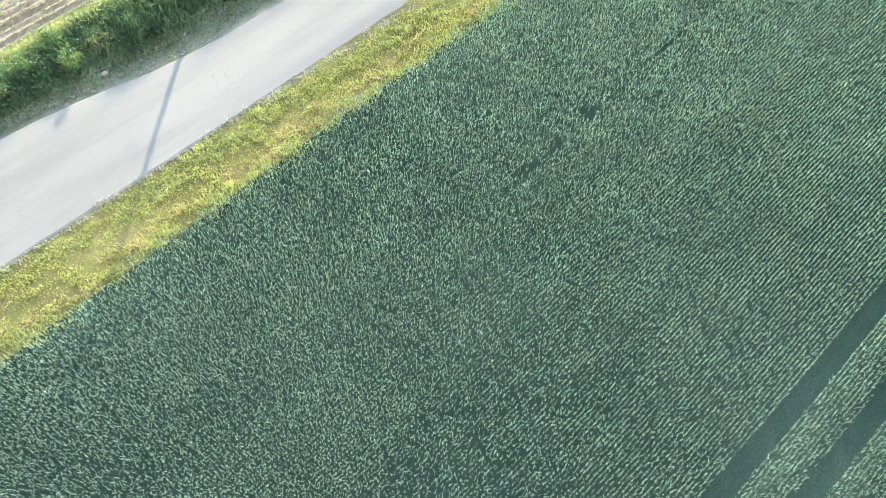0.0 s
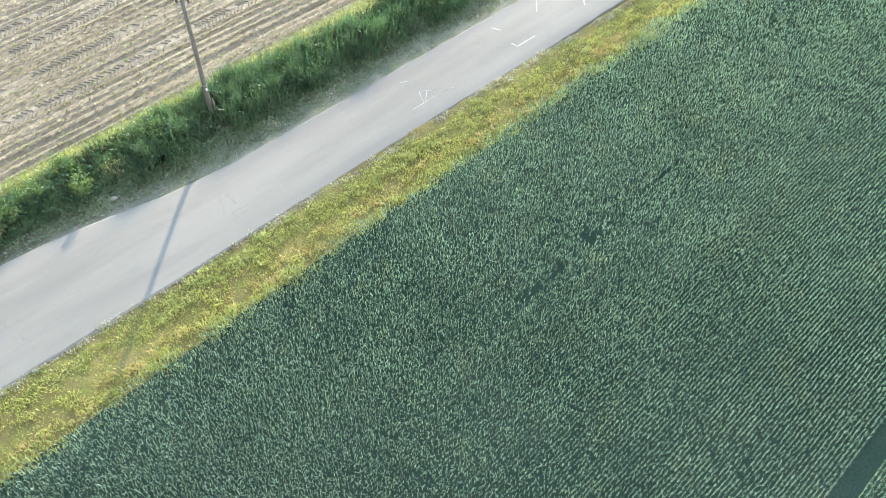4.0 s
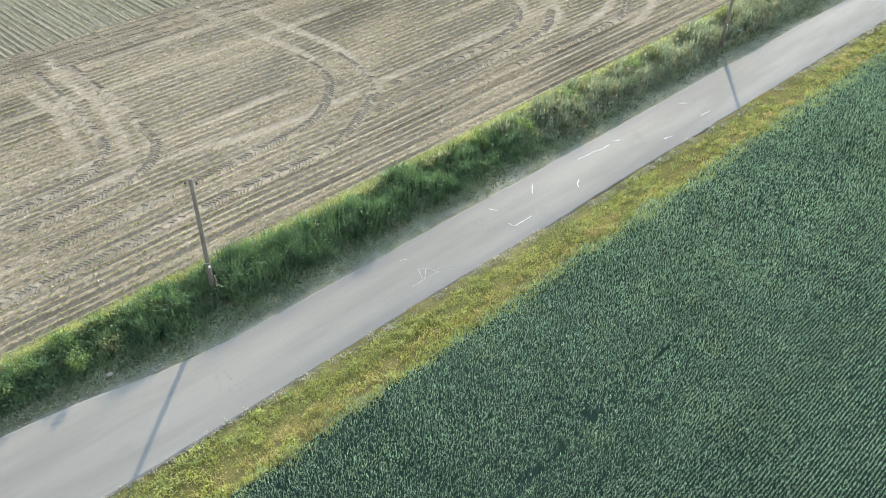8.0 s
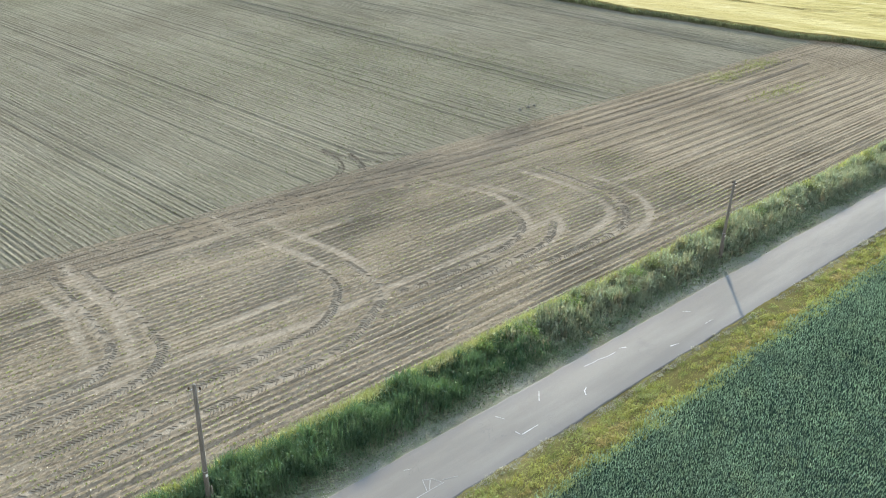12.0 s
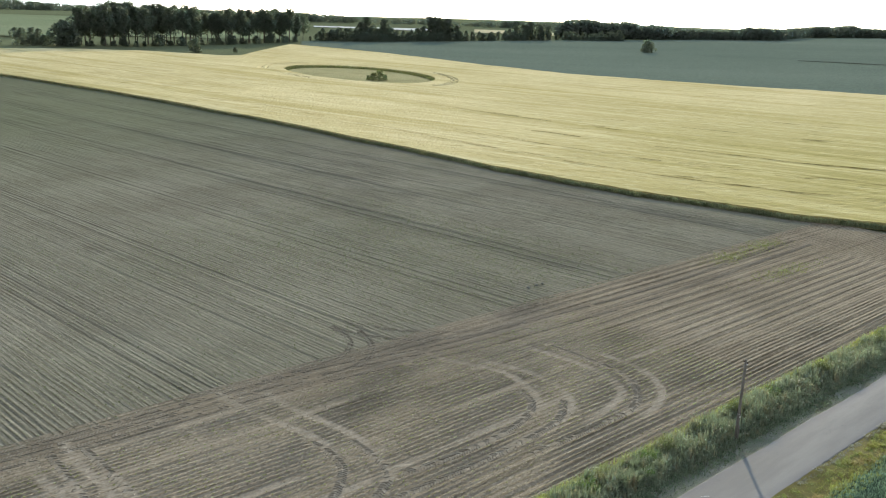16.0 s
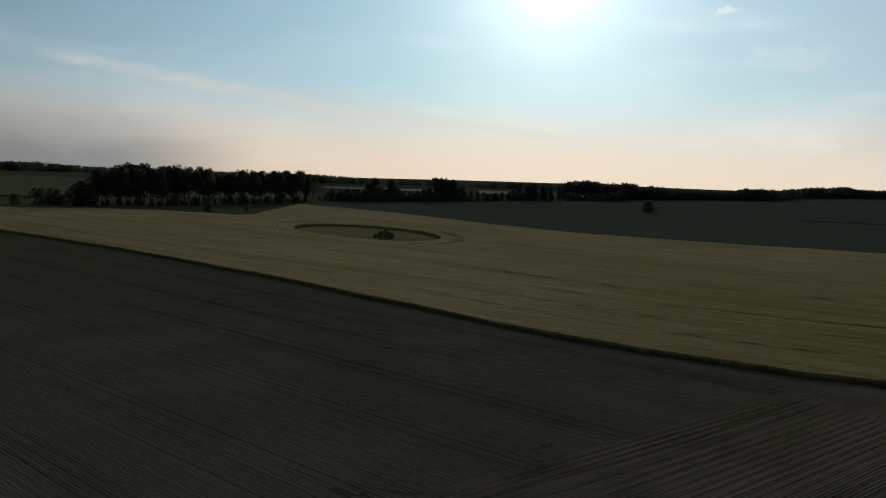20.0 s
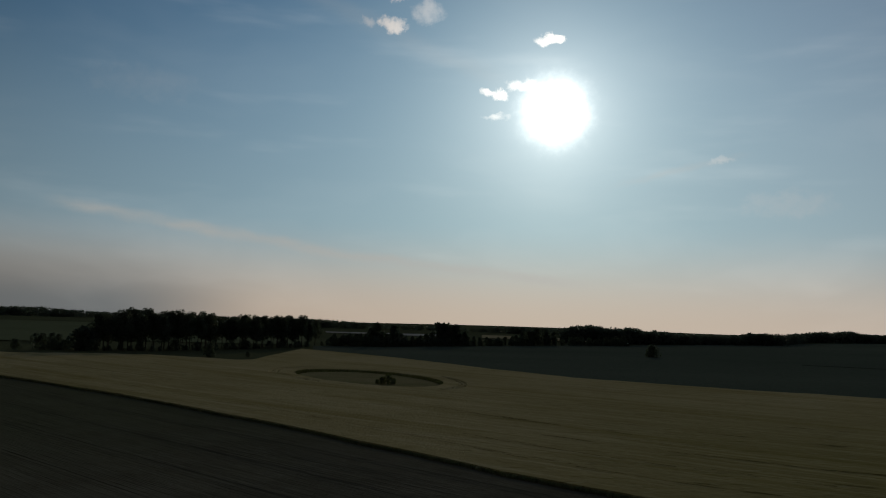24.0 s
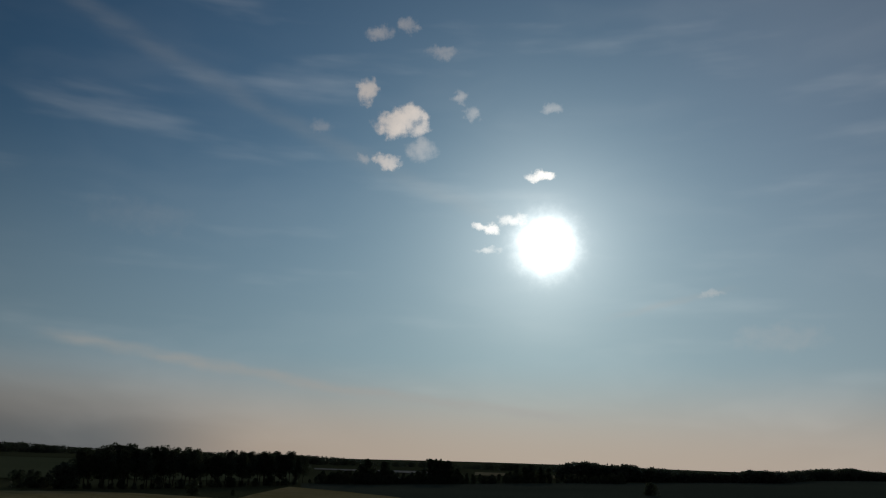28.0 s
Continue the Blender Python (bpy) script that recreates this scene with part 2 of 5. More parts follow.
def asphalt_paint(n):
    p = here(n)
    along = n.mapping(p, (0.12, 1.0, 1.0))
    worn = n.noise(along, 0.55, 5.0, 0.6)
    grit = n.noise(p, 45.0, 3.0, 0.8)
    patch = n.noise(p, 0.35, 5.0, 0.65)
    c = n.mix(n.smooth(worn, 0.3, 0.7), (0.15, 0.142, 0.122), (0.203, 0.192, 0.165))
    sep = n.add("ShaderNodeSeparateXYZ")
    n.put(sep.inputs[0], n.vmath("ADD", p, n.vmath("MULTIPLY", n.vmath("SUBTRACT", n.noise(along, 0.8, 4.0, out=1), (0.5, 0.5, 0.5)), (0.0, 1.6, 0.0))))
    rim = n.math("MULTIPLY", n.smooth(n.math("ABSOLUTE", n.math("SUBTRACT", sep.outputs[1], 25.3)), 0.9, 2.1, 0.0, 0.6), n.smooth(sep.outputs[0], 8.0, 18.0))
    c = n.mix(rim, c, (0.125, 0.122, 0.116))
    c = n.mix(n.smooth(patch, 0.55, 0.75, 0.0, 0.5), c, (0.13, 0.125, 0.115))
    c = n.mix(n.smooth(grit, 0.3, 0.75, 0.45, 0.0), c, (0.11, 0.11, 0.11))
    vor = n.add("ShaderNodeTexVoronoi")
    vor.feature = "DISTANCE_TO_EDGE"
    n.put(vor.inputs["Vector"], n.vmath("ADD", n.mapping(p, (0.35, 0.6, 1)), n.vmath("SCALE", n.noise(p, 1.2, 4.0, out=1))))
    vor.inputs["Scale"].default_value = 0.8
    crack = n.math("MULTIPLY", n.smooth(vor.outputs[0], 0.008, 0.0), n.smooth(n.noise(p, 0.25, 2.0), 0.52, 0.62))
    c = n.mix(n.math("MULTIPLY", crack, 0.6), c, (0.09, 0.09, 0.09))
    return coat(n, c, n.smooth(worn, 0.2, 0.8, 0.9, 0.8), n.bump(grit, 0.6, 0.006), 0.1)


ASPHALT = surface("old_pale_asphalt", asphalt_paint)
CHALK = earthy("white_road_paint", (0.42, 0.415, 0.395), (0.68, 0.675, 0.65), scale=2.5, bump=0.002)
OLD_CHALK = earthy("faded_road_paint", (0.27, 0.265, 0.25), (0.46, 0.455, 0.435), scale=3.0, bump=0.002)
GRAVEL = earthy("grey_gravel", (0.11, 0.12, 0.08), (0.24, 0.235, 0.185), (0.07, 0.105, 0.045), 0.8, 2.0)
VERGE_SOIL = earthy("verge_earth", (0.10, 0.09, 0.035), (0.22, 0.19, 0.08), (0.12, 0.14, 0.035), 0.85, 1.5)
# crop earth: canopy shade and lower leaves are put into its dark green colour
CROP_SHADE_SOIL = earthy("crop_earth_painted_shade", (0.018, 0.036, 0.027), (0.042, 0.066, 0.05), scale=1.0)
MEADOW = earthy("far_meadow", (0.10, 0.115, 0.065), (0.15, 0.165, 0.09), scale=0.05, bump=0.3)
FAR_CROP = earthy("far_green_crop", (0.11, 0.138, 0.105), (0.15, 0.178, 0.135), scale=0.06, stretch=(0.3, 1, 1), bump=0.3)
FAR_LIGHT = earthy("far_light_green_field", (0.155, 0.185, 0.105), (0.21, 0.24, 0.14), scale=0.05, bump=0.3)
FAR_STRAW = earthy("far_straw_field", (0.42, 0.37, 0.22), (0.55, 0.49, 0.32), scale=0.05, bump=0.2)
FAR_PALE = earthy("far_pale_field", (0.5, 0.5, 0.46), (0.62, 0.61, 0.56), scale=0.05, bump=0.2)
TRACK_SOIL = earthy("dark_track_soil", (0.035, 0.035, 0.028), (0.06, 0.06, 0.048), scale=0.3)
HOLLOW_GRASS = earthy("hollow_grass", (0.27, 0.25, 0.125), (0.39, 0.35, 0.19), (0.16, 0.165, 0.07), 0.5, 0.12, bump=0.3)


def soil_paint(row_pitch, base_dark, base_light, green, green_amount, lines=0.4, pitch=1.3, weedy=0.6, furrow_shade=0.8, greener=0.0):
    def paint(n):
        p = here(n)
        sep = n.add("ShaderNodeSeparateXYZ")
        n.put(sep.inputs[0], p)
        grain = n.noise(p, 6.0, 5.0, 0.75)
        clod = n.noise(p, 1.7, 4.0, 0.65)
        big = n.noise(p, 0.06, 4.0, 0.6)
        rows = n.noise(n.mapping(p, (0.03, 0.9, 0.0)), 1.0, 3.0)
        c = n.mix(n.smooth(big, 0.3, 0.7), base_dark, base_light)
        c = n.mix(n.smooth(rows, 0.35, 0.65, 0.0, 0.35), c, n.mix(0.7, c, base_light))
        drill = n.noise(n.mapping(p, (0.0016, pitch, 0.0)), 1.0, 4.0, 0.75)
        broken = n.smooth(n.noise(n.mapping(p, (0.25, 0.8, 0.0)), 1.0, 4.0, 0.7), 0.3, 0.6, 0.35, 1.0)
        # dark drill lines stand in for the shade of narrow furrows
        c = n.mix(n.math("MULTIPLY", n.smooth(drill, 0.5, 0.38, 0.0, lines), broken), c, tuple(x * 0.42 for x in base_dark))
        c = n.mix(n.math("MULTIPLY", n.smooth(drill, 0.55, 0.66, 0.0, lines), broken), c, tuple(x * 1.25 for x in base_light))
        mottle = n.noise(n.mapping(p, (1.3, 2.0, 0.0)), 1.6, 5.0, 0.85)
        c = n.mix(n.math("MULTIPLY", n.smooth(sep.outputs[0], -110.0, -260.0), greener), c, green)
        c = n.mix(n.smooth(mottle, 0.49, 0.38, 0.0, weedy), c, green)
        # shade in the troughs between rows, painted as dark broken bands
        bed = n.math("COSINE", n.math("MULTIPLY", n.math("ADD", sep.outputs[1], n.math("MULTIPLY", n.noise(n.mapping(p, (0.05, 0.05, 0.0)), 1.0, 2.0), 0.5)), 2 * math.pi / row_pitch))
        c = n.mix(n.math("MULTIPLY", n.smooth(bed, -0.1, -0.85, 0.0, furrow_shade), broken), c, (base_dark[0] * 0.56, base_dark[1] * 0.5, base_dark[2] * 0.44))
        c = n.mix(n.smooth(mottle, 0.54, 0.65, 0.0, 0.65), c, tuple(x * 1.35 for x in base_light))
        c = n.mix(n.smooth(grain, 0.3, 0.6, 0.6, 0.0), c, tuple(x * 0.5 for x in base_dark))
        c = n.mix(n.smooth(clod, 0.55, 0.75, 0.0, 0.5), c, tuple(min(1, x * 1.5) for x in base_light))
        phase = n.math("COSINE", n.math("MULTIPLY", sep.outputs[1], 2 * math.pi / row_pitch))
        plants = n.math("MULTIPLY", n.smooth(phase, 0.3, 0.95), n.smooth(n.noise(p, 4.0, 3.0, 0.7), 0.42, 0.6))
        region = n.smooth(n.noise(p, 0.045, 4.0, 0.6), 0.35, 0.62, 0.25, 1.0)
        worn = n.add("ShaderNodeAttribute")
        worn.attribute_name = "pressed"
        bare = n.math("SUBTRACT", 1.0, n.math("ABSOLUTE", worn.outputs["Fac"]))
        c = n.mix(n.math("MULTIPLY", n.math("MULTIPLY", worn.outputs["Fac"], -1.0, clamp=True), n.smooth(clod, 0.25, 0.6, 0.5, 1.0)), c, tuple(x * 0.72 for x in base_dark))
        c = n.mix(n.math("MULTIPLY", n.math("MULTIPLY", plants, region), n.math("MULTIPLY", bare, green_amount)), c, green)
        c = n.mix(n.math("MULTIPLY", n.math("MULTIPLY", worn.outputs["Fac"], n.smooth(clod, 0.3, 0.6, 0.35, 1.0), clamp=True), 0.62), c, n.mix(n.smooth(clod, 0.3, 0.7), (0.255, 0.226, 0.175), (0.34, 0.302, 0.24)))
        return coat(n, c, 0.95, n.bump(grain, 0.6, 0.03), 0.0)

    return paint


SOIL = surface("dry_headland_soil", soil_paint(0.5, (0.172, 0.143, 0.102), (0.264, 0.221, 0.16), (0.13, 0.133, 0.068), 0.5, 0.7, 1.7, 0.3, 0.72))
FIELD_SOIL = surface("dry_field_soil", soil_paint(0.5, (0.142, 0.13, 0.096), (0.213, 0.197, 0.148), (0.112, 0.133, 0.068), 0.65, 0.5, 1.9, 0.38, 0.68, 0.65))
LUG = earthy("pressed_lug_soil", (0.148, 0.131, 0.1), (0.235, 0.209, 0.163), scale=2.0, bump=0.01)
EDGE_STONE = earthy("pale_edge_stone", (0.19, 0.185, 0.155), (0.36, 0.345, 0.30), scale=6.0, bump=0.01)
STONE = earthy("field_stone", (0.13, 0.13, 0.115), (0.34, 0.33, 0.29), scale=6.0, bump=0.01)


def wheat_paint(n):
    p = n.mapping(here(n), (1, 1, 1), 0)
    turned = n.mapping(here(n), (1, 1, 1), 39)
    streak = n.noise(n.mapping(turned, (0.012, 0.35, 0.0)), 1.0, 6.0, 0.65)
    long = n.noise(n.mapping(turned, (0.004, 0.07, 0.0)), 1.0, 4.0, 0.6)
    fine = n.noise(n.mapping(turned, (0.3, 1.6, 1.0)), 1.0, 4.0, 0.75)
    big = n.noise(p, 0.012, 4.0, 0.6)
    c = n.mix(n.smooth(big, 0.35, 0.65), (0.42, 0.35, 0.17), (0.505, 0.425, 0.225))
    c = n.mix(n.smooth(streak, 0.45, 0.7, 0.0, 0.55), c, (0.63, 0.555, 0.35))
    c = n.mix(n.smooth(long, 0.5, 0.66, 0.0, 0.5), c, (0.30, 0.25, 0.08))
    c = n.mix(n.smooth(streak, 0.36, 0.28, 0.0, 0.6), c, (0.22, 0.18, 0.06))
    c = n.mix(n.smooth(fine, 0.3, 0.55, 0.4, 0.0), c, (0.25, 0.21, 0.07))
    sep = n.add("ShaderNodeSeparateXYZ")
    n.put(sep.inputs[0], p)
    unripe = n.math("MULTIPLY", n.smooth(sep.outputs[0], -20.0, 110.0), n.smooth(sep.outputs[1], 420.0, 130.0))
    c = n.mix(n.math("MULTIPLY", unripe, 0.95), c, n.mix(n.smooth(streak, 0.4, 0.65), (0.26, 0.226, 0.08), (0.39, 0.342, 0.15)))
    dash = n.noise(n.mapping(here(n), (0.05, 0.4, 0.0), 12), 1.0, 4.0, 0.65)
    c = n.mix(n.smooth(dash, 0.6, 0.68, 0.0, 0.65), c, (0.2, 0.175, 0.06))
    lodged = n.noise(n.mapping(here(n), (0.12, 0.6, 0.0), 8), 1.0, 5.0, 0.7)
    c = n.mix(n.smooth(lodged, 0.55, 0.7, 0.0, 0.5), c, (0.6, 0.54, 0.33))
    c = n.mix(n.smooth(lodged, 0.45, 0.32, 0.0, 0.5), c, (0.27, 0.235, 0.08))
    return coat(n, c, 0.9, n.bump(fine, 0.6, 0.15), 0.0)


LANE_STRAW = earthy("lane_straw", (0.10, 0.085, 0.03), (0.22, 0.18, 0.07), scale=0.5)
WHEAT = surface("ripening_grain", wheat_paint)
RIM_GRASS = leafy("rim_grass", (0.08, 0.09, 0.045), (0.19, 0.185, 0.1), (0.3, 0.26, 0.14), 0.2, 0.25, 0.1)
STALKS = leafy("grain_stalks", (0.15, 0.18, 0.11), (0.34, 0.36, 0.22), (0.48, 0.44, 0.25), 0.25, 0.4, glow=(1.0, 1.0, 0.55))
BLADES = leafy("blue_green_blades", (0.018, 0.036, 0.028), (0.345, 0.448, 0.35), (0.38, 0.38, 0.23), 0.14, 0.22, 0.33, glow=(0.85, 1.15, 0.7), rough=0.65, own_share=0.84)
HAY = leafy("cut_hay", (0.17, 0.14, 0.045), (0.42, 0.35, 0.13), (0.42, 0.31, 0.17), 0.3, 0.2, 1.0, glow=(1.0, 0.95, 0.55), rough=0.85, own_share=0.4)
DUSTY_GRASS = leafy("dusty_grass", (0.2, 0.2, 0.13), (0.42, 0.41, 0.31), (0.45, 0.42, 0.33), 0.3, 0.2, 1.0, glow=(1.0, 1.0, 0.7), rough=0.9, own_share=0.4)
VERGE_GRASS = leafy("mown_grass", (0.17, 0.19, 0.05), (0.385, 0.40, 0.115), (0.4, 0.345, 0.14), 0.25, 0.2, 1.6, glow=(1.0, 1.0, 0.55), rough=0.8, stretch=(0.5, 1.2, 1), own_share=0.3)
ROADSIDE_GRASS = leafy("roadside_grass", (0.12, 0.155, 0.05), (0.34, 0.375, 0.125), (0.34, 0.30, 0.18), 0.3, 0.2, 1.3, glow=(1.0, 1.05, 0.55), rough=0.8, stretch=(0.35, 1.2, 1), own_share=0.15)
EDGE_GRASS = leafy("field_edge_grass", (0.15, 0.185, 0.08), (0.32, 0.345, 0.165), (0.42, 0.38, 0.2), 0.35, 0.4, 0.8, glow=(1.1, 1.15, 0.5))
WEEDS = leafy("rank_weeds", (0.028, 0.07, 0.04), (0.14, 0.222, 0.118), (0.25, 0.28, 0.13), 0.1, 0.28, 1.3, glow=(1.0, 1.1, 0.65), own_share=0.35)
LOW_WEEDS = leafy("low_weeds", (0.07, 0.105, 0.055), (0.17, 0.21, 0.125), (0.27, 0.26, 0.18), 0.3, 0.2, 0.8, glow=(1.0, 1.05, 0.6), rough=0.85, own_share=0.15)
PALE_WEEDS = leafy("pale_dry_weeds", (0.11, 0.145, 0.095), (0.30, 0.335, 0.24), (0.40, 0.31, 0.20), 0.3, 0.4, 0.7, glow=(0.95, 1.0, 0.75))
SHRUB_LEAF = leafy("shrub_leaves", (0.045, 0.09, 0.035), (0.2, 0.265, 0.115), None, 0, 0.34, 0.9)
PALE_SHRUB = leafy("pale_shrub_leaves", (0.09, 0.11, 0.055), (0.20, 0.22, 0.12), (0.3, 0.22, 0.1), 0.1, 0.3, 0.4)
SEEDLING = leafy("seedling_leaves", (0.13, 0.165, 0.05), (0.28, 0.3, 0.12), (0.34, 0.32, 0.14), 0.25, 0.3, 0.2)
FIELD_SEEDLING = leafy("field_seedling_leaves", (0.14, 0.165, 0.085), (0.27, 0.285, 0.165), (0.3, 0.28, 0.19), 0.2, 0.1, 0.08, rough=0.95)
LITTER = leafy("straw_litter", (0.2, 0.18, 0.135), (0.42, 0.38, 0.29), None, 0, 0.05, 0.5, glow=(1, 1, 0.9), rough=0.95, own_share=0.7)
CORNER_WEED = leafy("corner_weed_leaves", (0.17, 0.19, 0.07), (0.3, 0.31, 0.12), (0.36, 0.33, 0.12), 0.3, 0.15, 0.2)
BLOSSOM = leafy("white_umbels", (0.5, 0.5, 0.42), (0.75, 0.75, 0.68), None, 0, 0.3, 0.5, glow=(1, 1, 0.9))
# far leaves: colours lightened and greyed to take in some distance haze
TREE_LEAF = leafy("tree_leaves", (0.08, 0.098, 0.078), (0.15, 0.172, 0.135), None, 0, 0.5, 0.02, glow=(0.95, 1.05, 0.75))
FOREST_LEAF = leafy("forest_leaves", (0.08, 0.098, 0.085), (0.13, 0.152, 0.125), None, 0, 0.46, 0.01, glow=(0.95, 1.05, 0.8))


def bark_paint(n):
    p = n.mapping(here(n), (1, 1, 0.12))
    f = n.noise(p, 14.0, 5.0, 0.7)
    return coat(n, n.mix(n.smooth(f, 0.3, 0.7), (0.05, 0.04, 0.03), (0.13, 0.11, 0.085)), 0.9, n.bump(f, 0.8, 0.03), 0.2)


def pole_paint(n):
    p = n.mapping(here(n), (1, 1, 0.06))
    f = n.noise(p, 26.0, 5.0, 0.7)
    g = n.noise(here(n), 0.7, 3.0)
    c = n.mix(n.smooth(f, 0.3, 0.7), (0.09, 0.08, 0.066), (0.19, 0.175, 0.15))
    c = n.mix(n.smooth(g, 0.4, 0.7, 0.0, 0.5), c, (0.21, 0.195, 0.17))
    return coat(n, c, 0.85, n.bump(f, 0.7, 0.012), 0.25)


BARK = surface("tree_bark", bark_paint)
POLE_WOOD = surface("weathered_pole_wood", pole_paint)
PORCELAIN = surface("brown_porcelain", lambda n: coat(n, n.mix(n.noise(here(n), 20.0), (0.05, 0.03, 0.02), (0.09, 0.055, 0.035)), 0.25, gloss=0.5))
IRON = surface("galvanised_iron", lambda n: coat(n, n.mix(n.noise(here(n), 12.0), (0.25, 0.25, 0.25), (0.42, 0.41, 0.39)), 0.5, metal=0.8))
PLATE = surface("pale_plate", lambda n: coat(n, n.mix(n.noise(here(n), 9.0), (0.62, 0.62, 0.58), (0.78, 0.78, 0.74)), 0.5))

# ---------------------------------------------------------------- building helpers
ROAD_TURN = 40.1                      # the road's heading: local x runs along it, local y across it
FIELD_TURN = -43.0                    # the rows of the great field: local x along them, local y across
ROAD = pose(0, 0, 0, 0, 0, ROAD_TURN)
FIELD = pose(0, 0, 0, 0, 0, FIELD_TURN)


def rise(r):
    """Height of the land at r metres from the middle: level near by, then a long gentle slope."""
    s = np.clip((r - 200.0) / 1500.0, 0, 1)
    return 21.0 * s * s * (3 - 2 * s)


def land(x, y):
    r = np.hypot(x, y)
    swell = np.clip((r - 1500.0) / 1500.0, 0, 1)
    return rise(r) + swell * 5.0 * np.sin(x * 0.0021 + 0.6) * np.cos(y * 0.0013)


def net(name, verts, quads=(), tris=(), material=None, parent=None, smooth=False, label="", marks=None):
    """One mesh object from arrays of corners and faces."""
    me = bpy.data.meshes.new(name)
    verts = np.asarray(verts, np.float32).reshape(-1, 3)
    quads, tris = np.asarray(quads, np.int32).reshape(-1, 4), np.asarray(tris, np.int32).reshape(-1, 3)
    me.vertices.add(len(verts))
    me.vertices.foreach_set("co", verts.ravel())
    me.loops.add(quads.size + tris.size)
    me.loops.foreach_set("vertex_index", np.concatenate([quads.ravel(), tris.ravel()]))
    me.polygons.add(len(quads) + len(tris))
    starts = np.concatenate([np.arange(len(quads)) * 4, quads.size + np.arange(len(tris)) * 3])
    me.polygons.foreach_set("loop_start", starts.astype(np.int32))
    me.polygons.foreach_set("use_smooth", np.full(len(quads) + len(tris), smooth))
    if marks is not None:
        layer = me.attributes.new("pressed", "FLOAT", "POINT")
        layer.data.foreach_set("value", np.asarray(marks, np.float32).ravel())
    me.update(calc_edges=True)
    me.validate()
    if material:
        me.materials.append(material)
    ob = new(name, me)
    if parent:
        ob.parent = parent
    if label:
        ob["label"] = label
    return ob


def part(name, bm, material, parent=None, label="", smooth=False):
    me = bpy.data.meshes.new(name)
    bmesh.ops.recalc_face_normals(bm, faces=bm.faces)
    bm.to_mesh(me)
    bm.free()
    if smooth:
        for p in me.polygons:
            p.use_smooth = True
    me.materials.append(material)
    ob = new(name, me)
    if parent:
        ob.parent = parent
    if label:
        ob["label"] = label
    return ob


def grid_faces(rows, cols):
    i = np.arange(rows - 1)[:, None] * cols + np.arange(cols - 1)[None, :]
    return np.stack([i, i + 1, i + cols + 1, i + cols], -1).reshape(-1, 4)


def blades(p, height, width, around, lean):
    """Bent pointed blades at the points p; all else are arrays of one value a blade."""
    n = len(p)
    d = np.stack([np.cos(around), np.sin(around), np.zeros(n)], 1)
    s = np.stack([-np.sin(around), np.cos(around), np.zeros(n)], 1) * (width / 2)[:, None]
    up = np.array([0, 0, 1.0])
    mid = p + d * (lean * height * 0.35)[:, None] + up * (height * 0.62)[:, None]
    tip = p + d * (lean * height)[:, None] + up * (height * (1 - 0.35 * lean))[:, None]
    v = np.stack([p - s * 0.7, p + s * 0.7, mid + s, mid - s, tip], 1).reshape(-1, 3)
    b = np.arange(n)[:, None] * 5
    return v, b + np.array([[0, 1, 2, 3]]), b + np.array([[3, 2, 4]])


def cards(p, size, gen, flat=0.0):
    """Small leaf-like quads, turned at random, at the points p."""
    n = len(p)
    a = gen.normal(size=(n, 3))
    a[:, 2] *= 1 - flat
    a /= np.linalg.norm(a, axis=1)[:, None]
    b = np.cross(a, gen.normal(size=(n, 3)))
    b /= np.linalg.norm(b, axis=1)[:, None]
    a, b = a * size[:, None], b * (size * 0.62)[:, None]
    v = np.stack([p - a * 0.6 - b * 0.25, p - a * 0.1 + b * 0.55, p + a * 0.6 + b * 0.1, p + a * 0.05 - b * 0.55], 1).reshape(-1, 3)
    return v, np.arange(n)[:, None] * 4 + np.array([[0, 1, 2, 3]])


def tube(bm, way, radii, sides=7):
    """A tapered tube along the points of way."""
    rings = []
    for i, p in enumerate(way):
        t = Vector(way[min(i + 1, len(way) - 1)]) - Vector(way[max(i - 1, 0)])
        side = t.cross(Vector((0.3, 0.9, 0.2))).normalized()
        other = t.cross(side).normalized()
        rings.append([bm.verts.new(Vector(p) + radii[i] * (math.cos(k * math.tau / sides) * side + math.sin(k * math.tau / sides) * other)) for k in range(sides)])
    for a, b in zip(rings, rings[1:]):
        for k in range(sides):
            bm.faces.new((a[k], a[(k + 1) % sides], b[(k + 1) % sides], b[k]))
    bm.faces.new(rings[0][::-1])
    bm.faces.new(rings[-1])


def box(bm, centre, size, turn=0.0):
    m = Matrix.Translation(centre) @ Matrix.Rotation(turn, 4, "Z") @ Matrix.Diagonal((*size, 1))
    bmesh.ops.create_cube(bm, size=1.0, matrix=m)


def spline(points, step):
    """A smooth way through the points, in even steps."""
    p = np.asarray(points, float)
    p = np.vstack([2 * p[0] - p[1], p, 2 * p[-1] - p[-2]])
    out = []
    for i in range(1, len(p) - 2):
        for t in np.linspace(0, 1, 24, endpoint=False):
            out.append(0.5 * (2 * p[i] + (p[i + 1] - p[i - 1]) * t + (2 * p[i - 1] - 5 * p[i] + 4 * p[i + 1] - p[i + 2]) * t * t
                              + (3 * p[i] - p[i - 1] - 3 * p[i + 1] + p[i + 2]) * t ** 3))
    out = np.array(out + [p[-2]])
    d = np.concatenate([[0], np.cumsum(np.linalg.norm(np.diff(out, axis=0), axis=1))])
    s = np.arange(0, d[-1], step)
    return np.stack([np.interp(s, d, out[:, 0]), np.interp(s, d, out[:, 1])], 1)


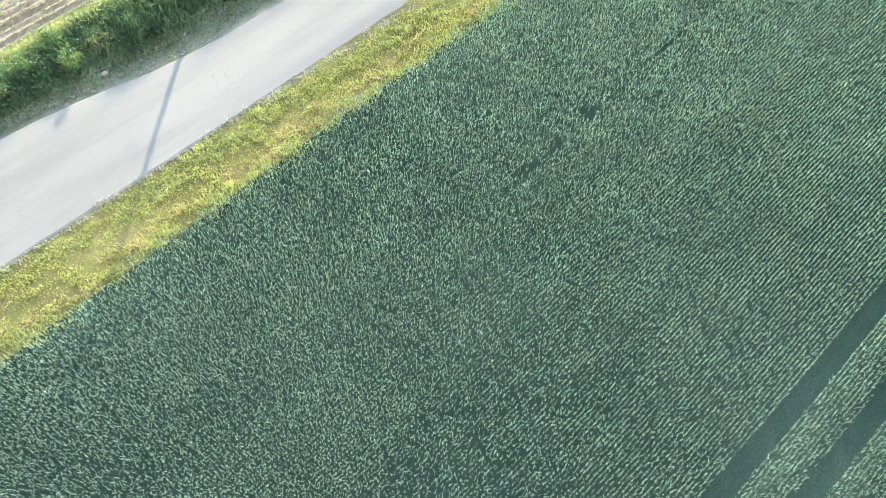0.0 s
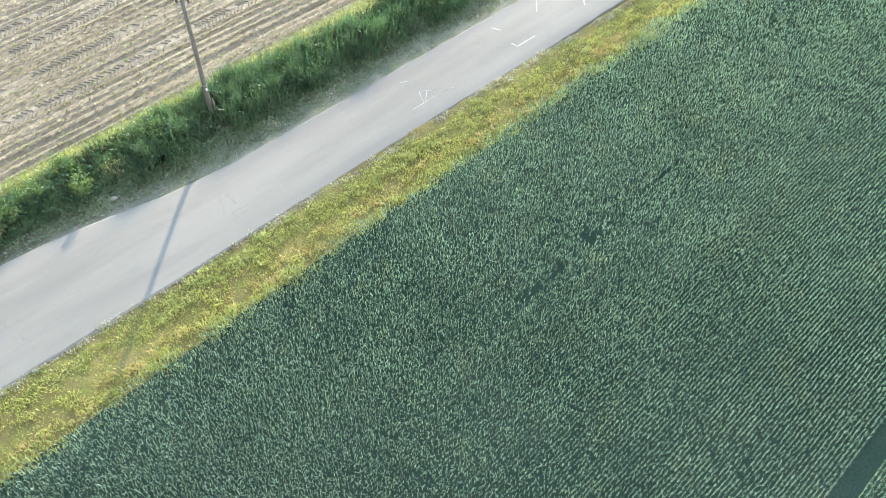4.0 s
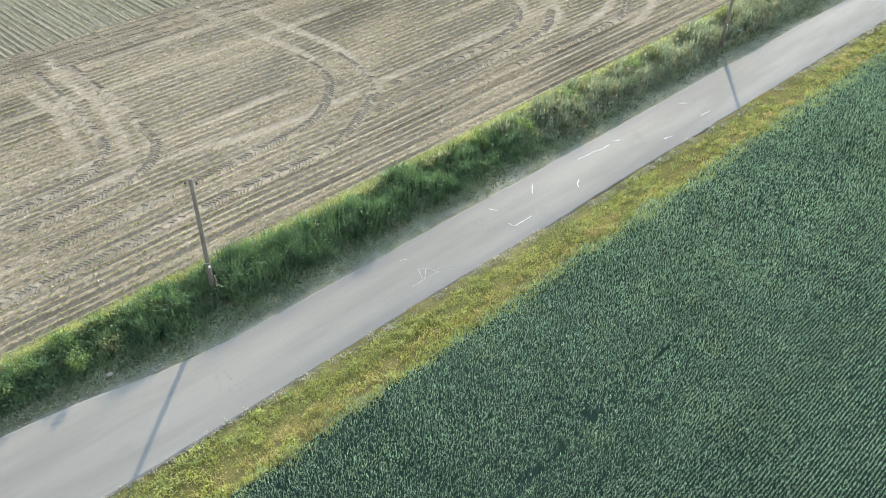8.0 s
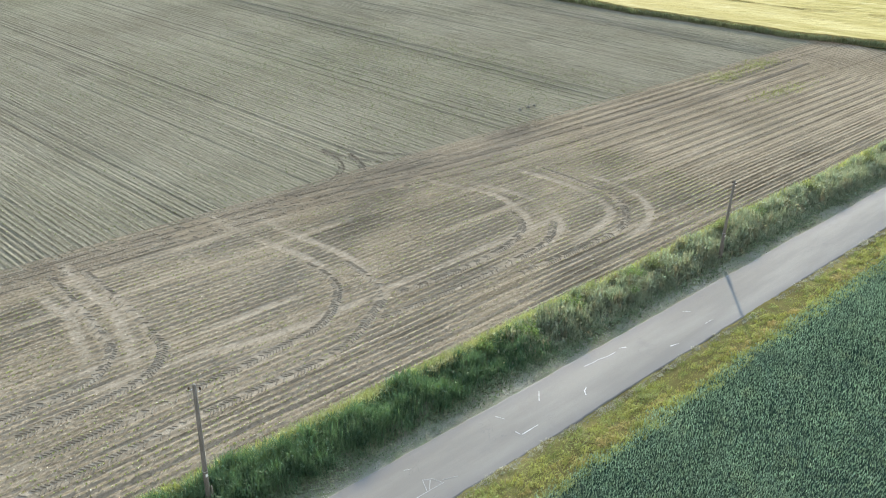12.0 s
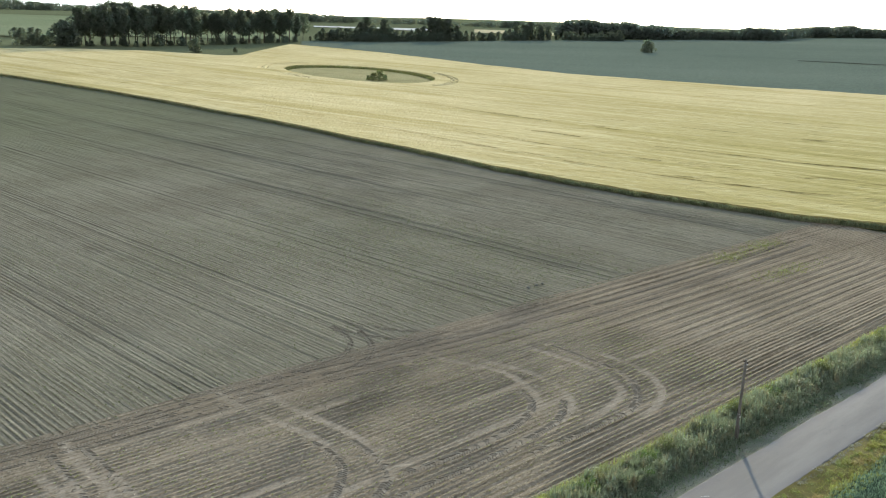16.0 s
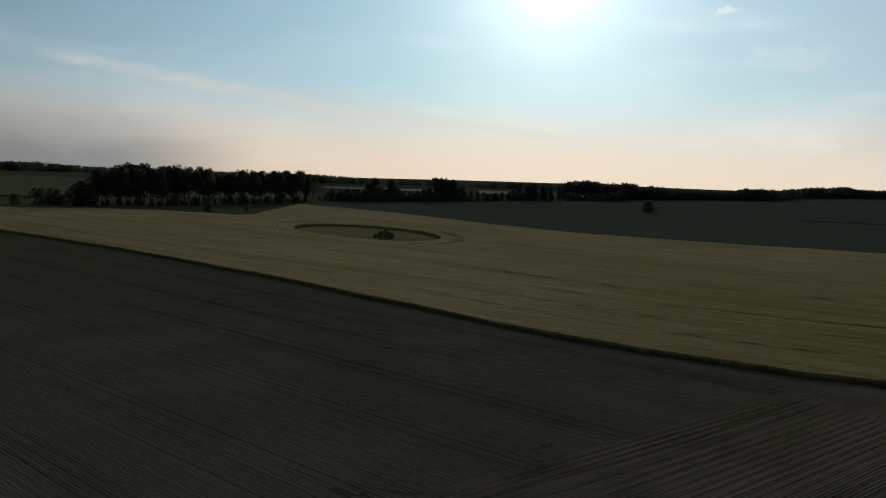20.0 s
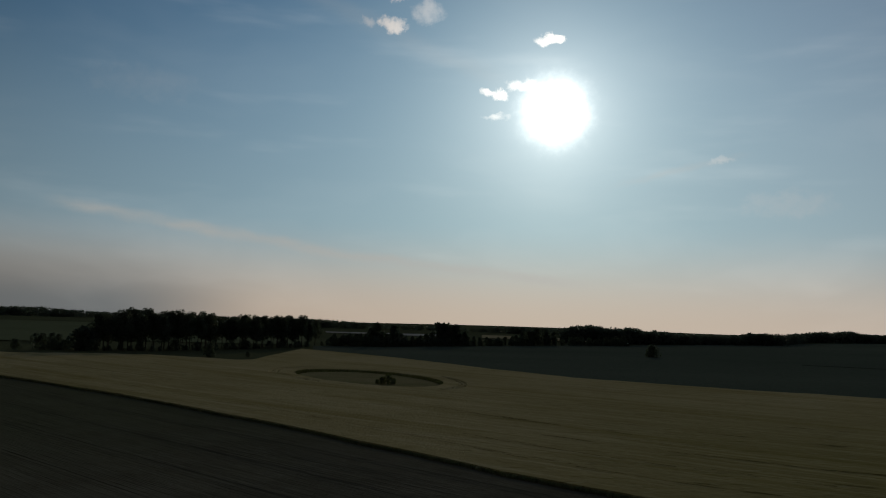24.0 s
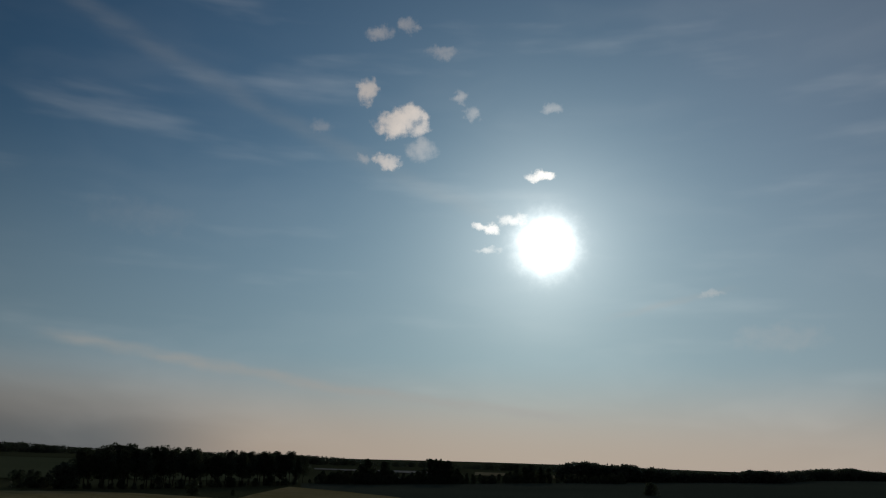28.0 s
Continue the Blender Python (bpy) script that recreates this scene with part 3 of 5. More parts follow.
def ripple(a, b, seeds):
    """Cheap smooth unevenness from a few crossed waves, about -1 to 1."""
    g = np.random.default_rng(seeds)
    z = 0
    for _ in range(7):
        k, w, q = g.uniform(-1, 1), g.uniform(-1, 1), g.uniform(0, 6.3)
        z = z + np.sin(a * k + b * w + q)
    return z / 3.5


def to_road(x, y):
    c, s = math.cos(radians(ROAD_TURN)), math.sin(radians(ROAD_TURN))
    return c * x + s * y, -s * x + c * y


# ---------------------------------------------------------------- the land
def build_ground():
    az = np.radians(np.linspace(0, 360, 181))
    r = np.concatenate([[0.5], np.geomspace(8, 4900, 90)])
    x, y = r[:, None] * np.sin(az)[None], r[:, None] * np.cos(az)[None]
    z = land(x, y) - 0.25
    ob = net("ground", np.stack([x, y, z], -1), grid_faces(len(r), len(az)), material=MEADOW, smooth=True)
    tagged(ob, "rolling green farmland reaching to the horizon", "ground", kind="structure")


def polar_field(name, az, near, far, material, label, lift, steps=24):
    """A far field between two edges given as distances over headings."""
    a = np.radians(np.asarray(az, float))
    t = np.linspace(0, 1, steps)[:, None]
    r = np.asarray(near, float)[None] * (1 - t) + np.asarray(far, float)[None] * t
    x, y = r * np.sin(a)[None], r * np.cos(a)[None]
    ob = net(name, np.stack([x, y, land(x, y) + lift], -1), grid_faces(steps, len(a)), material=material, smooth=True)
    return tagged(ob, label, "field", kind="structure")


build_ground()
wide = np.linspace(-8.4, 48, 48)
polar_field("field_green", wide, np.interp(wide, [-8.4, 1.5, 9], [660, 520, 420]), np.interp(wide, [-8.4, 1.5, 9, 12, 20, 28, 48], [772, 850, 960, 1000, 1180, 1560, 1700]), FAR_CROP,
            "wide dark green field of young crop beyond the grain", 0.1)
polar_field("field_light", np.linspace(-45, -21.8, 20), np.full(20, 745.0), np.full(20, 1250.0), FAR_LIGHT, "light green field on the far slope", 0.5)
polar_field("field_light_beyond", np.linspace(-21.7, -8.6, 16), np.full(16, 775.0), np.full(16, 1100.0), FAR_LIGHT, "light green field seen between the poplar trunks", 0.5)
polar_field("field_track", np.linspace(23.2, 30.5, 10), np.linspace(741, 736, 10), np.linspace(747, 741, 10), TRACK_SOIL, "dark wheel track across the young crop", 0.35)
polar_field("field_pale_strip", np.linspace(-7.6, 1.5, 16), np.linspace(1105, 1075, 16), np.linspace(1140, 1165, 16), FAR_PALE, "narrow pale field glinting behind the trees", 0.6)
polar_field("field_straw_one", np.linspace(2.9, 4.9, 6), np.full(6, 1085.0), np.full(6, 1200.0), FAR_STRAW, "small straw-coloured field behind the trees", 0.6)
polar_field("field_straw_two", np.linspace(7.5, 9.2, 6), np.full(6, 1065.0), np.full(6, 1165.0), FAR_STRAW, "small straw-coloured field behind the trees", 0.6)

# ---------------------------------------------------------------- grain field with the grassy hollow
GRAIN_AZ = [-48, -26.6, -22.8, -18.7, -14.4, -9.85, -5.1, -0.3, 4.6, 9.4, 14.2, 18.8, 24.1, 29.5, 50]
GRAIN_NEAR = [760, 412, 361, 316, 276, 245, 216, 196, 178, 167, 159, 155, 151, 152, 163]
GRAIN_FAR_AZ = [-48, -26.5, -21.9, -18.6, -15.5, -13.4, -12.2, -11.5, -10.4, -9.1, -6.1, -2.4, 3.3, 9, 14.5, 19.8, 28.4, 50]
GRAIN_FAR = [800, 588, 593, 585, 566, 550, 556, 590, 640, 702, 663, 613, 534, 484, 465, 454, 449, 455]


def hollow_share(az, r):
    """1 in the middle of the oval hollow, 0 on its rim, below 0 outside."""
    mid = 438.0 + 0.0 * az
    half = 46.0
    return 1 - (((az + 4.55) / 4.95) ** 2 + ((r - mid) / half + 0.10 * (az + 4.55)) ** 2)


def build_grain():
    az = np.concatenate([np.arange(-48, -11, 0.35), np.arange(-11, 2, 0.12), np.arange(2, 50, 0.35)])
    near, far = np.interp(az, GRAIN_AZ, GRAIN_NEAR), np.interp(az, GRAIN_FAR_AZ, GRAIN_FAR)
    t = np.linspace(0, 1, 190)[:, None] ** 1.15
    a = np.radians(az)[None] + 0 * t
    r = near[None] * (1 - t) + far[None] * t
    x, y = r * np.sin(a), r * np.cos(a)
    h = 1.0 + 0.07 * ripple(x * 0.25, y * 0.25, 3) + rng.normal(0, 0.035, x.shape)
    inside = hollow_share(np.degrees(a), r)
    h = np.where(inside > 0, -0.14, h)
    # tractor lanes pressed into the grain round the hollow and beside it
    ring = np.abs(np.sqrt(np.clip(1 - inside, 0, None)) - 1.27)
    lane = (np.abs(ring - 0.035) < 0.012) & ((np.degrees(a) < -8) | (np.degrees(a) > 0.2))
    h = np.where(lane, 0.25, h)
    z = land(x, y) + h
    foot = np.stack([x[0], y[0], land(x[0], y[0]) - 0.3], -1)
    back = np.stack([x[-1], y[-1], land(x[-1], y[-1]) - 0.3], -1)
    v = np.concatenate([foot[None], np.stack([x, y, z], -1), back[None]])
    ob = net("grain_field", v, grid_faces(v.shape[0], v.shape[1]), material=WHEAT, smooth=False)
    tagged(ob, "golden ripening grain field with pressed lanes and an oval hollow", "grain field", kind="stuff")
    # the floor of the hollow
    aa = np.linspace(0, math.tau, 49)
    k = np.linspace(0.02, 0.99, 14)
    faz = -4.55 + 4.95 * np.cos(aa)[None] * k[:, None]
    fr = 438 + 46.0 * (np.sin(aa)[None] * k[:, None] - 0.10 * (faz + 4.55))
    fx, fy = fr * np.sin(np.radians(faz)), fr * np.cos(np.radians(faz))
    fz = land(fx, fy) + 0.04 + 0.04 * ripple(fx * 0.2, fy * 0.2, 19)
    ob = net("hollow_meadow", np.stack([fx, fy, fz], -1), grid_faces(len(k), len(aa)), material=HOLLOW_GRASS, smooth=True)
    tagged(ob, "oval grassy hollow left unsown in the grain", "meadow", kind="structure")
    # the standing grain and rank grass round the hollow
    g = np.random.default_rng(23)
    m = 12000
    ra = g.uniform(-0.25, math.pi + 0.25, m)
    rk = 1.005 - 0.2 * g.random(m) ** 1.6 * np.clip(np.sin(ra) + 0.35, 0.15, 1)
    raz = -4.55 + 4.95 * np.cos(ra) * rk
    rr = 438 + 46.0 * (np.sin(ra) * rk - 0.10 * (raz + 4.55))
    rx, ry = rr * np.sin(np.radians(raz)), rr * np.cos(np.radians(raz))
    v, q, tr = blades(np.stack([rx, ry, land(rx, ry)], 1), g.uniform(0.4, 1.2, m), g.uniform(0.1, 0.22, m), g.uniform(0, 6.3, m), g.uniform(0.05, 0.4, m))
    tagged(net("hollow_rim", v, q, tr, RIM_GRASS), "dark rank grass round the rim of the hollow", "grass", kind="stuff")
    # ragged stalks along the near edge
    g = np.random.default_rng(21)
    m = 42000
    sa = g.uniform(-30, 34, m)
    sr = np.interp(sa, GRAIN_AZ, GRAIN_NEAR) - 1.5 * g.random(m) ** 2 + 0.45 + 0.25 * ripple(sa * 14, 0 * sa, 24)
    px, py = sr * np.sin(np.radians(sa)), sr * np.cos(np.radians(sa))
    p = np.stack([px, py, land(px, py)], 1)
    v, q, tr = blades(p, g.uniform(0.45, 1.15, m), g.uniform(0.06, 0.14, m), g.uniform(0, 6.3, m), g.uniform(0.1, 0.7, m))
    tagged(net("grain_edge", v, q, tr, STALKS), "ragged green and straw stalks along the grain edge", "grain", kind="stuff")


build_grain()


def grain_lane(out, a0, a1, width, seed, open_share):
    """A tractor lane through the grain, a set way behind its near edge."""
    az = np.arange(a0, a1, 0.1)
    r = np.interp(az, GRAIN_AZ, GRAIN_NEAR)
    r = np.convolve(np.pad(r, 15, mode="edge"), np.ones(31) / 31, "valid") * (1 + out / 200.0) + 0.7 * ripple(az * 0.7, 0 * az, seed)
    half = width * np.clip(0.6 + 0.6 * ripple(az * 3.1, 0 * az, seed + 40), 0.15, 1.1) / 2
    rr = np.stack([r - half, r + half])
    a = np.radians(az)[None]
    x, y = rr * np.sin(a), rr * np.cos(a)
    faces = grid_faces(2, len(az))[ripple(az[1:] * 1.9, 0 * az[1:], seed + 80) > open_share]
    ob = net("grain_lane", np.stack([x, y, land(x, y) + 1.13], -1), faces, material=LANE_STRAW)
    tagged(ob, "narrow dark tractor lane pressed into the grain", "tractor lane", kind="structure")


for k, (out, a0, a1, gone) in enumerate(((25.0, -14, 31, -0.5), (27.4, -13, 31, -0.2), (50, 1, 31, -0.1), (52.8, 3, 31, 0.1), (78, 7, 31, 0.2), (110, -1, 14, -0.1), (113, 0, 12, 0.1), (140, 10, 30, 0.25), (190, 20, 29, -0.2), (60, -26, -17, -0.2), (63, -25, -18, 0.0))):
    grain_lane(out, a0, a1, 0.45 + out / 280.0, 700 + k, gone)

# ---------------------------------------------------------------- bare field: headland beside the road, great field behind
# wheel tracks of a tractor on the headland, in metres
TRACKS = [
    ("smooth", [(-30.2, 57.2), (-25.5, 51.4), (-23.2, 49.3), (-21.1, 45.8), (-20.2, 44.2), (-19.9, 42.6)]),
    ("smooth", [(-27.5, 58.0), (-23.4, 53.0), (-21.0, 50.8), (-18.9, 47.5), (-17.5, 44.7), (-17.0, 42.9)]),
    ("chevron", [(-26.5, 54.8), (-22.0, 49.3), (-19.8, 46.4), (-18.9, 44.7), (-19.6, 41.5), (-24.5, 36.6)]),
    ("chevron", [(-24.5, 55.8), (-19.6, 50.5), (-17.2, 47.5), (-15.8, 45.3), (-16.5, 41.8), (-21.5, 36.6)]),
    ("smooth", [(-21.5, 41.6), (-15.8, 46.1), (-12.4, 48.7), (-9.5, 51.3), (-6.6, 53.6)]),
    ("smooth", [(-19.6, 40.2), (-14.4, 44.2), (-8.0, 47.9), (-4.8, 50.7), (-2.6, 52.6)]),
    ("smooth", [(-17.5, 66.0), (-14.1, 62.5), (-8.4, 58.4), (-5.8, 55.4)]),
    ("smooth", [(-14.0, 66.6), (-10.6, 63.1), (-5.0, 58.5), (-2.6, 54.8)]),
    ("chevron", [(-8.4, 57.6), (-6.3, 55.4), (-5.3, 53.0), (-6.0, 48.8), (-8.8, 45.4), (-13.1, 41.0), (-19.0, 35.6), (-26.0, 29.6)]),
    ("chevron", [(-5.0, 57.6), (-3.0, 55.0), (-2.0, 52.7), (-2.8, 49.8), (-3.8, 47.0), (-5.6, 44.3), (-9.7, 40.8), (-16.0, 35.0), (-24.0, 28.2)]),
    ("smooth", [(-3.2, 52.4), (-1.7, 53.7), (2.8, 57.7), (8.5, 62.7), (14.0, 67.6)]),
    ("smooth", [(0.5, 74.5), (4.0, 72.8), (7.6, 71.0), (9.9, 66.3), (9.2, 62.4)]),
    ("smooth", [(4.6, 74.3), (8.2, 72.3), (11.1, 69.9), (12.8, 65.8), (11.5, 62.0), (6.9, 57.5)]),
    ("chevron", [(8.6, 67.4), (9.4, 65.0), (8.6, 62.2), (6.1, 58.9), (2.5, 55.6), (-1.6, 52.6)]),
    ("chevron", [(12.2, 65.4), (11.0, 61.6), (6.9, 57.1), (2.4, 53.1), (-2.0, 49.4)]),
    ("smooth", [(9.0, 78.0), (12.9, 75.4), (16.5, 71.5), (17.6, 67.8), (16.2, 64.9), (12.6, 60.6)]),
    ("chevron", [(12.6, 78.0), (16.0, 74.5), (18.6, 71.0), (18.9, 67.3), (17.4, 63.9), (13.0, 59.9), (8.0, 55.9)]),
    ("smooth", [(16.6, 76.9), (20.4, 72.6), (21.2, 67.9), (19.2, 63.9), (14.2, 59.4), (9.0, 55.2)]),
    ("faint", [(19.0, 70.6), (24.0, 74.6), (30.0, 79.4), (37.0, 85.6)]),
    ("faint", [(17.0, 72.6), (22.0, 76.6), (28.0, 81.4), (34.0, 87.0)]),
    ("faint", [(-34.0, 47.0), (-24.0, 54.6), (-10.0, 66.4)]),
    ("faint", [(-31.0, 44.0), (-14.0, 57.8), (-2.0, 68.4)]),
    ("faint", [(2.0, 62.6), (9.0, 68.8), (16.0, 75.4)]),
]
LANES = [("lane", [(-70, 59.0), (12, 58.7), (28, 58.4), (40, 57.2), (51, 55.6), (60, 54.8), (84, 54.2), (104, 54.7), (122, 55.4)]),
         ("lane", [(-70, 60.1), (12, 59.9), (30, 59.5), (40, 58.9), (51, 57.0), (62, 56.2)]),
         ("lane", [(-70, 61.1), (12, 61.0), (30, 60.7), (40, 60.2), (51, 58.2), (62, 57.5), (84, 56.7), (104, 57.2), (122, 58.2)])]
# where tractors turned from the rows of the great field into the lane
TURNS_IN = [("lane", [(45.5, 68.5), (46.0, 66.0), (49.0, 61.4), (54.0, 58.6), (60, 57.6)]), ("lane", [(47.8, 69.0), (48.4, 66.6), (51.5, 62.4), (56.5, 59.0), (63, 57.6)]),
            ("lane", [(45.4, 68.0), (45.2, 65.6), (43.8, 62.8), (40.5, 60.9), (33, 60.6)]), ("lane", [(47.4, 68.5), (47.0, 65.6), (45.6, 61.6), (42.0, 58.8), (34, 58.3)])]



def build_headland():
    u = np.concatenate([np.arange(-46, 66, 0.19), np.arange(66, 140, 0.4)])
    v = np.arange(32.3, 62.0, 0.115)
    uu, vv = np.meshgrid(u, v, indexing="ij")
    drift = 0.12 * np.sin(uu * 0.045) + 0.05 * np.sin(uu * 0.21 + 1)
    corner = np.where(uu > 118, 56 - np.hypot(uu - 118, np.minimum(vv - 56, 0)), vv)
    bow = np.clip((uu - 66) / 10, 0, 1) * np.clip((corner - 37) / 6, 0, 1)
    phase = (1 - bow) * np.cos((vv + drift + 0.05 * ripple(uu * 0.35, vv * 2.0, 13)) * math.tau / 0.5)
    strong = np.clip((40.0 - vv) / 6.0, 0, 1)
    rough = np.random.default_rng(5)
    h = (0.043 + 0.008 * strong) * phase * (0.7 + 0.6 * ripple(uu * 0.5, vv * 1.3, 9)) + rough.normal(0, 0.0125, uu.shape) + 0.008 * ripple(uu * 0.9, vv * 0.9, 8)
    for at, deep in ((33.4, 0.11), (34.6, 0.13), (36.4, 0.10), (37.7, 0.05), (40.5, 0.05), (43.6, 0.05), (47.1, 0.06), (52.2, 0.05)):
        h -= 0.5 * deep * np.exp(-((vv + drift * 1.5 - at) / 0.17) ** 2)
        h += deep * 0.1 * np.exp(-((vv + drift * 1.5 - at - 0.38) / 0.2) ** 2)
    far_end = np.clip((uu - 66) / 10, 0, 1)
    h += far_end * (0.010 + 0.032 * np.clip((corner - 37) / 6, 0, 1)) * (1 + 0.5 * ripple(corner * 0.9, uu * 0.05, 10)) * np.cos((corner + 0.25 * ripple(corner * 0.6, uu * 0.04, 11)) * math.tau / 1.35)
    pressed, flat, dark = np.zeros_like(h), np.zeros_like(h), np.zeros_like(h)
    for kind, way in TRACKS + LANES:
        p = spline(way, 0.05)
        if kind != "lane":
            p = np.stack(to_road(p[:, 0], p[:, 1]), 1)
        iu = np.searchsorted(u, p[:, 0])
        iv = np.round((p[:, 1] - v[0]) / 0.115).astype(int)
        run = np.arange(len(p)) * 0.05
        fade = np.clip(np.minimum(run, run[::-1]) / 2.2, 0, 1) * np.clip(0.75 + 0.6 * ripple(p[:, 0] * 0.8, p[:, 1] * 0.8, 15), 0.3, 1)
        for du in range(-4, 5):
            for dv in range(-5, 6):
                i, j = iu + du, iv + dv
                ok = (i >= 0) & (i < len(u)) & (j >= 0) & (j < len(v))
                i, j, q, f = i[ok], j[ok], p[ok], fade[ok]
                d = np.hypot(u[i] - q[:, 0], v[j] - q[:, 1])
                w = f * np.clip((0.52 - d) / 0.3, 0, 1) * {"chevron": 0.5, "smooth": 0.62, "faint": 0.3, "lane": 0.0}[kind]
                np.maximum.at(pressed, (i, j), w)
                if kind == "lane":
                    np.maximum.at(dark, (i, j), f * np.clip((0.55 - d) / 0.25, 0, 1))
                np.maximum.at(flat, (i, j), np.clip((0.52 - d) / 0.2, 0, 1) * (f if kind in ("smooth", "faint") else 1.0))
    h = h * (1 - 0.85 * flat) - 0.02 * flat
    pressed = np.where(pressed > 0.1, pressed, -0.45 * dark)
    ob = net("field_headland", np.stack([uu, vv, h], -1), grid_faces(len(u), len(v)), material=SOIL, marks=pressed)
    ob.matrix_world = ROAD
    tagged(ob, "dry pale ploughed headland with rows parallel to the road", "field", kind="structure")
    return u, v, h, pressed


def build_lugs():
    """The chevron bars that tractor tyres left in the soil."""
    shape = np.array([[-.5, -.5, 0], [.5, -.5, 0], [.5, .5, 0], [-.5, .5, 0], [-.42, -.32, 1], [.42, -.32, 1], [.42, .32, 1], [-.42, .32, 1]])
    faces = np.array([[4, 5, 6, 7], [0, 1, 5, 4], [1, 2, 6, 5], [2, 3, 7, 6], [3, 0, 4, 7]])
    g = np.random.default_rng(12)
    for kind, way in TRACKS + LANES + TURNS_IN:
        if kind in ("smooth", "faint"):
            continue
        lane = kind == "lane"
        p = spline(way, 0.25)
        if not lane:
            p = np.stack(to_road(p[:, 0], p[:, 1]), 1)
        keep = (p[:, 1] > 32.6) & (p[:, 0] > -45)
        t = np.gradient(p, axis=0)
        a = np.arctan2(t[:, 1], t[:, 0])
        p, a = p[keep], a[keep]
        vs, fs = [], []
        for side in (-1, 1):
            alive = g.random(len(p)) < 0.35 + 0.5 * (ripple(p[:, 0] * 0.7, p[:, 1] * 0.7, 17) > -0.45)
            q, b = p[alive], a[alive]
            turn = b + side * radians(52)
            c = q + side * 0.19 * np.stack([-np.sin(b), np.cos(b)], 1) + g.normal(0, 0.012, q.shape)
            size = np.stack([g.uniform(0.34, 0.5, len(q)), g.uniform(0.075, 0.11, len(q)), g.uniform(0.03, 0.048, len(q))], 1)
            s = shape[None] * size[:, None]
            cs, sn = np.cos(turn)[:, None], np.sin(turn)[:, None]
            w = np.stack([s[..., 0] * cs - s[..., 1] * sn + c[:, :1], s[..., 0] * sn + s[..., 1] * cs + c[:, 1:], s[..., 2] - 0.024], -1)
            k = sum(len(x) // 8 for x in vs)
            vs.append(w.reshape(-1, 3))
            fs.append((np.arange(len(q))[:, None, None] * 8 + k * 8 + faces[None]).reshape(-1, 4))
        ob = net("tyre_track", np.concatenate(vs), np.concatenate(fs), material=LUG)
        ob.matrix_world = ROAD
        tagged(ob, "chevron tyre tread pressed into dry soil", "tyre track", "tyre tracks on the headland", "stuff")


TRAMLINES = (-2.0, 16.6, 35.4, 54.2, 72.8, 91.5, 110.0, 129.0)   # wheel pairs along the rows, every drill pass


def build_great_field():
    across = np.concatenate([np.arange(-26, 50, 0.125), np.arange(50, 152, 0.19)])
    run = np.concatenate([np.linspace(0, 30, 26), np.geomspace(31.5, 760, 60)])
    end = (0.12 * across - 61.2) / 0.9925
    g = np.random.default_rng(31)
    rowlift = np.interp(across, np.arange(-30, 156, 0.5), g.normal(0, 0.008, 372))
    w = across[:, None] + 0 * run[None]
    x = end[:, None] - run[None]
    uneven = 0.6 + 0.5 * ripple(w * 0.5, x * 0.05, 32)
    h = uneven * np.where(w < 50, 0.021 * np.cos(w * math.tau / 0.5), 0.027 * np.cos(w * math.tau / 0.75)) + rowlift[:, None] * 1.5 + g.normal(0, 0.010, w.shape)
    for k, at in enumerate(np.arange(-22, 150, 3.0)):
        at = at + 0.5 * math.sin(k * 2.7)
        h -= 0.035 * np.exp(-((w - at) / 0.17) ** 2)
    marks = np.zeros(w.shape)
    for at in TRAMLINES:
        for side in (-1.0, 1.0):
            near = np.exp(-((w - at - side - 0.1 * np.sin(x * 0.03)) / 0.24) ** 2)
            h -= 0.05 * near
            marks = np.maximum(marks, near)
    c, s = math.cos(radians(FIELD_TURN)), math.sin(radians(FIELD_TURN))
    z = land(c * x - s * w, s * x + c * w) + h - 0.02
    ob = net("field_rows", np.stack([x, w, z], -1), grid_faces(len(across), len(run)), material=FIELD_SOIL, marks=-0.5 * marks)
    ob.matrix_world = FIELD
    tagged(ob, "brown field with long rows of young green seedlings", "field", kind="structure")


U_AX, V_AX, SOIL_H, SOIL_PRESS = build_headland()
build_lugs()
build_great_field()


def build_seedlings():
    g = np.random.default_rng(41)
    rows = np.arange(33.0, 57.0, 0.5)
    u = np.arange(-40, 70, 0.17)
    uu, vv = np.meshgrid(u, rows, indexing="ij")
    uu, vv = (uu + g.uniform(-0.08, 0.08, uu.shape)).ravel(), vv.ravel()
    vv = vv - 0.12 * np.sin(uu * 0.045) - 0.05 * np.sin(uu * 0.21 + 1) + g.normal(0, 0.03, vv.shape)
    iu = np.clip(np.searchsorted(U_AX, uu), 0, len(U_AX) - 1)
    iv = np.clip(np.round((vv - V_AX[0]) / 0.115).astype(int), 0, len(V_AX) - 1)
    thick = 0.32 + 0.3 * ripple(uu * 0.12, vv * 0.3, 77)
    keep = (SOIL_PRESS[iu, iv] < 0.25) & (g.random(len(uu)) < thick)
    p = np.stack([uu, vv, SOIL_H[iu, iv] - 0.01], 1)[keep]
    p = np.repeat(p, 3, 0)
    m = len(p)
    v, q, t = blades(p, g.uniform(0.06, 0.14, m), g.uniform(0.04, 0.075, m), g.uniform(0, 6.3, m), g.uniform(0.5, 1.2, m))
    ob = net("seedlings", v, q, t, SEEDLING)
    ob.matrix_world = ROAD
    tagged(ob, "small yellow-green seedlings in thin rows", "seedlings", kind="stuff")


build_seedlings()


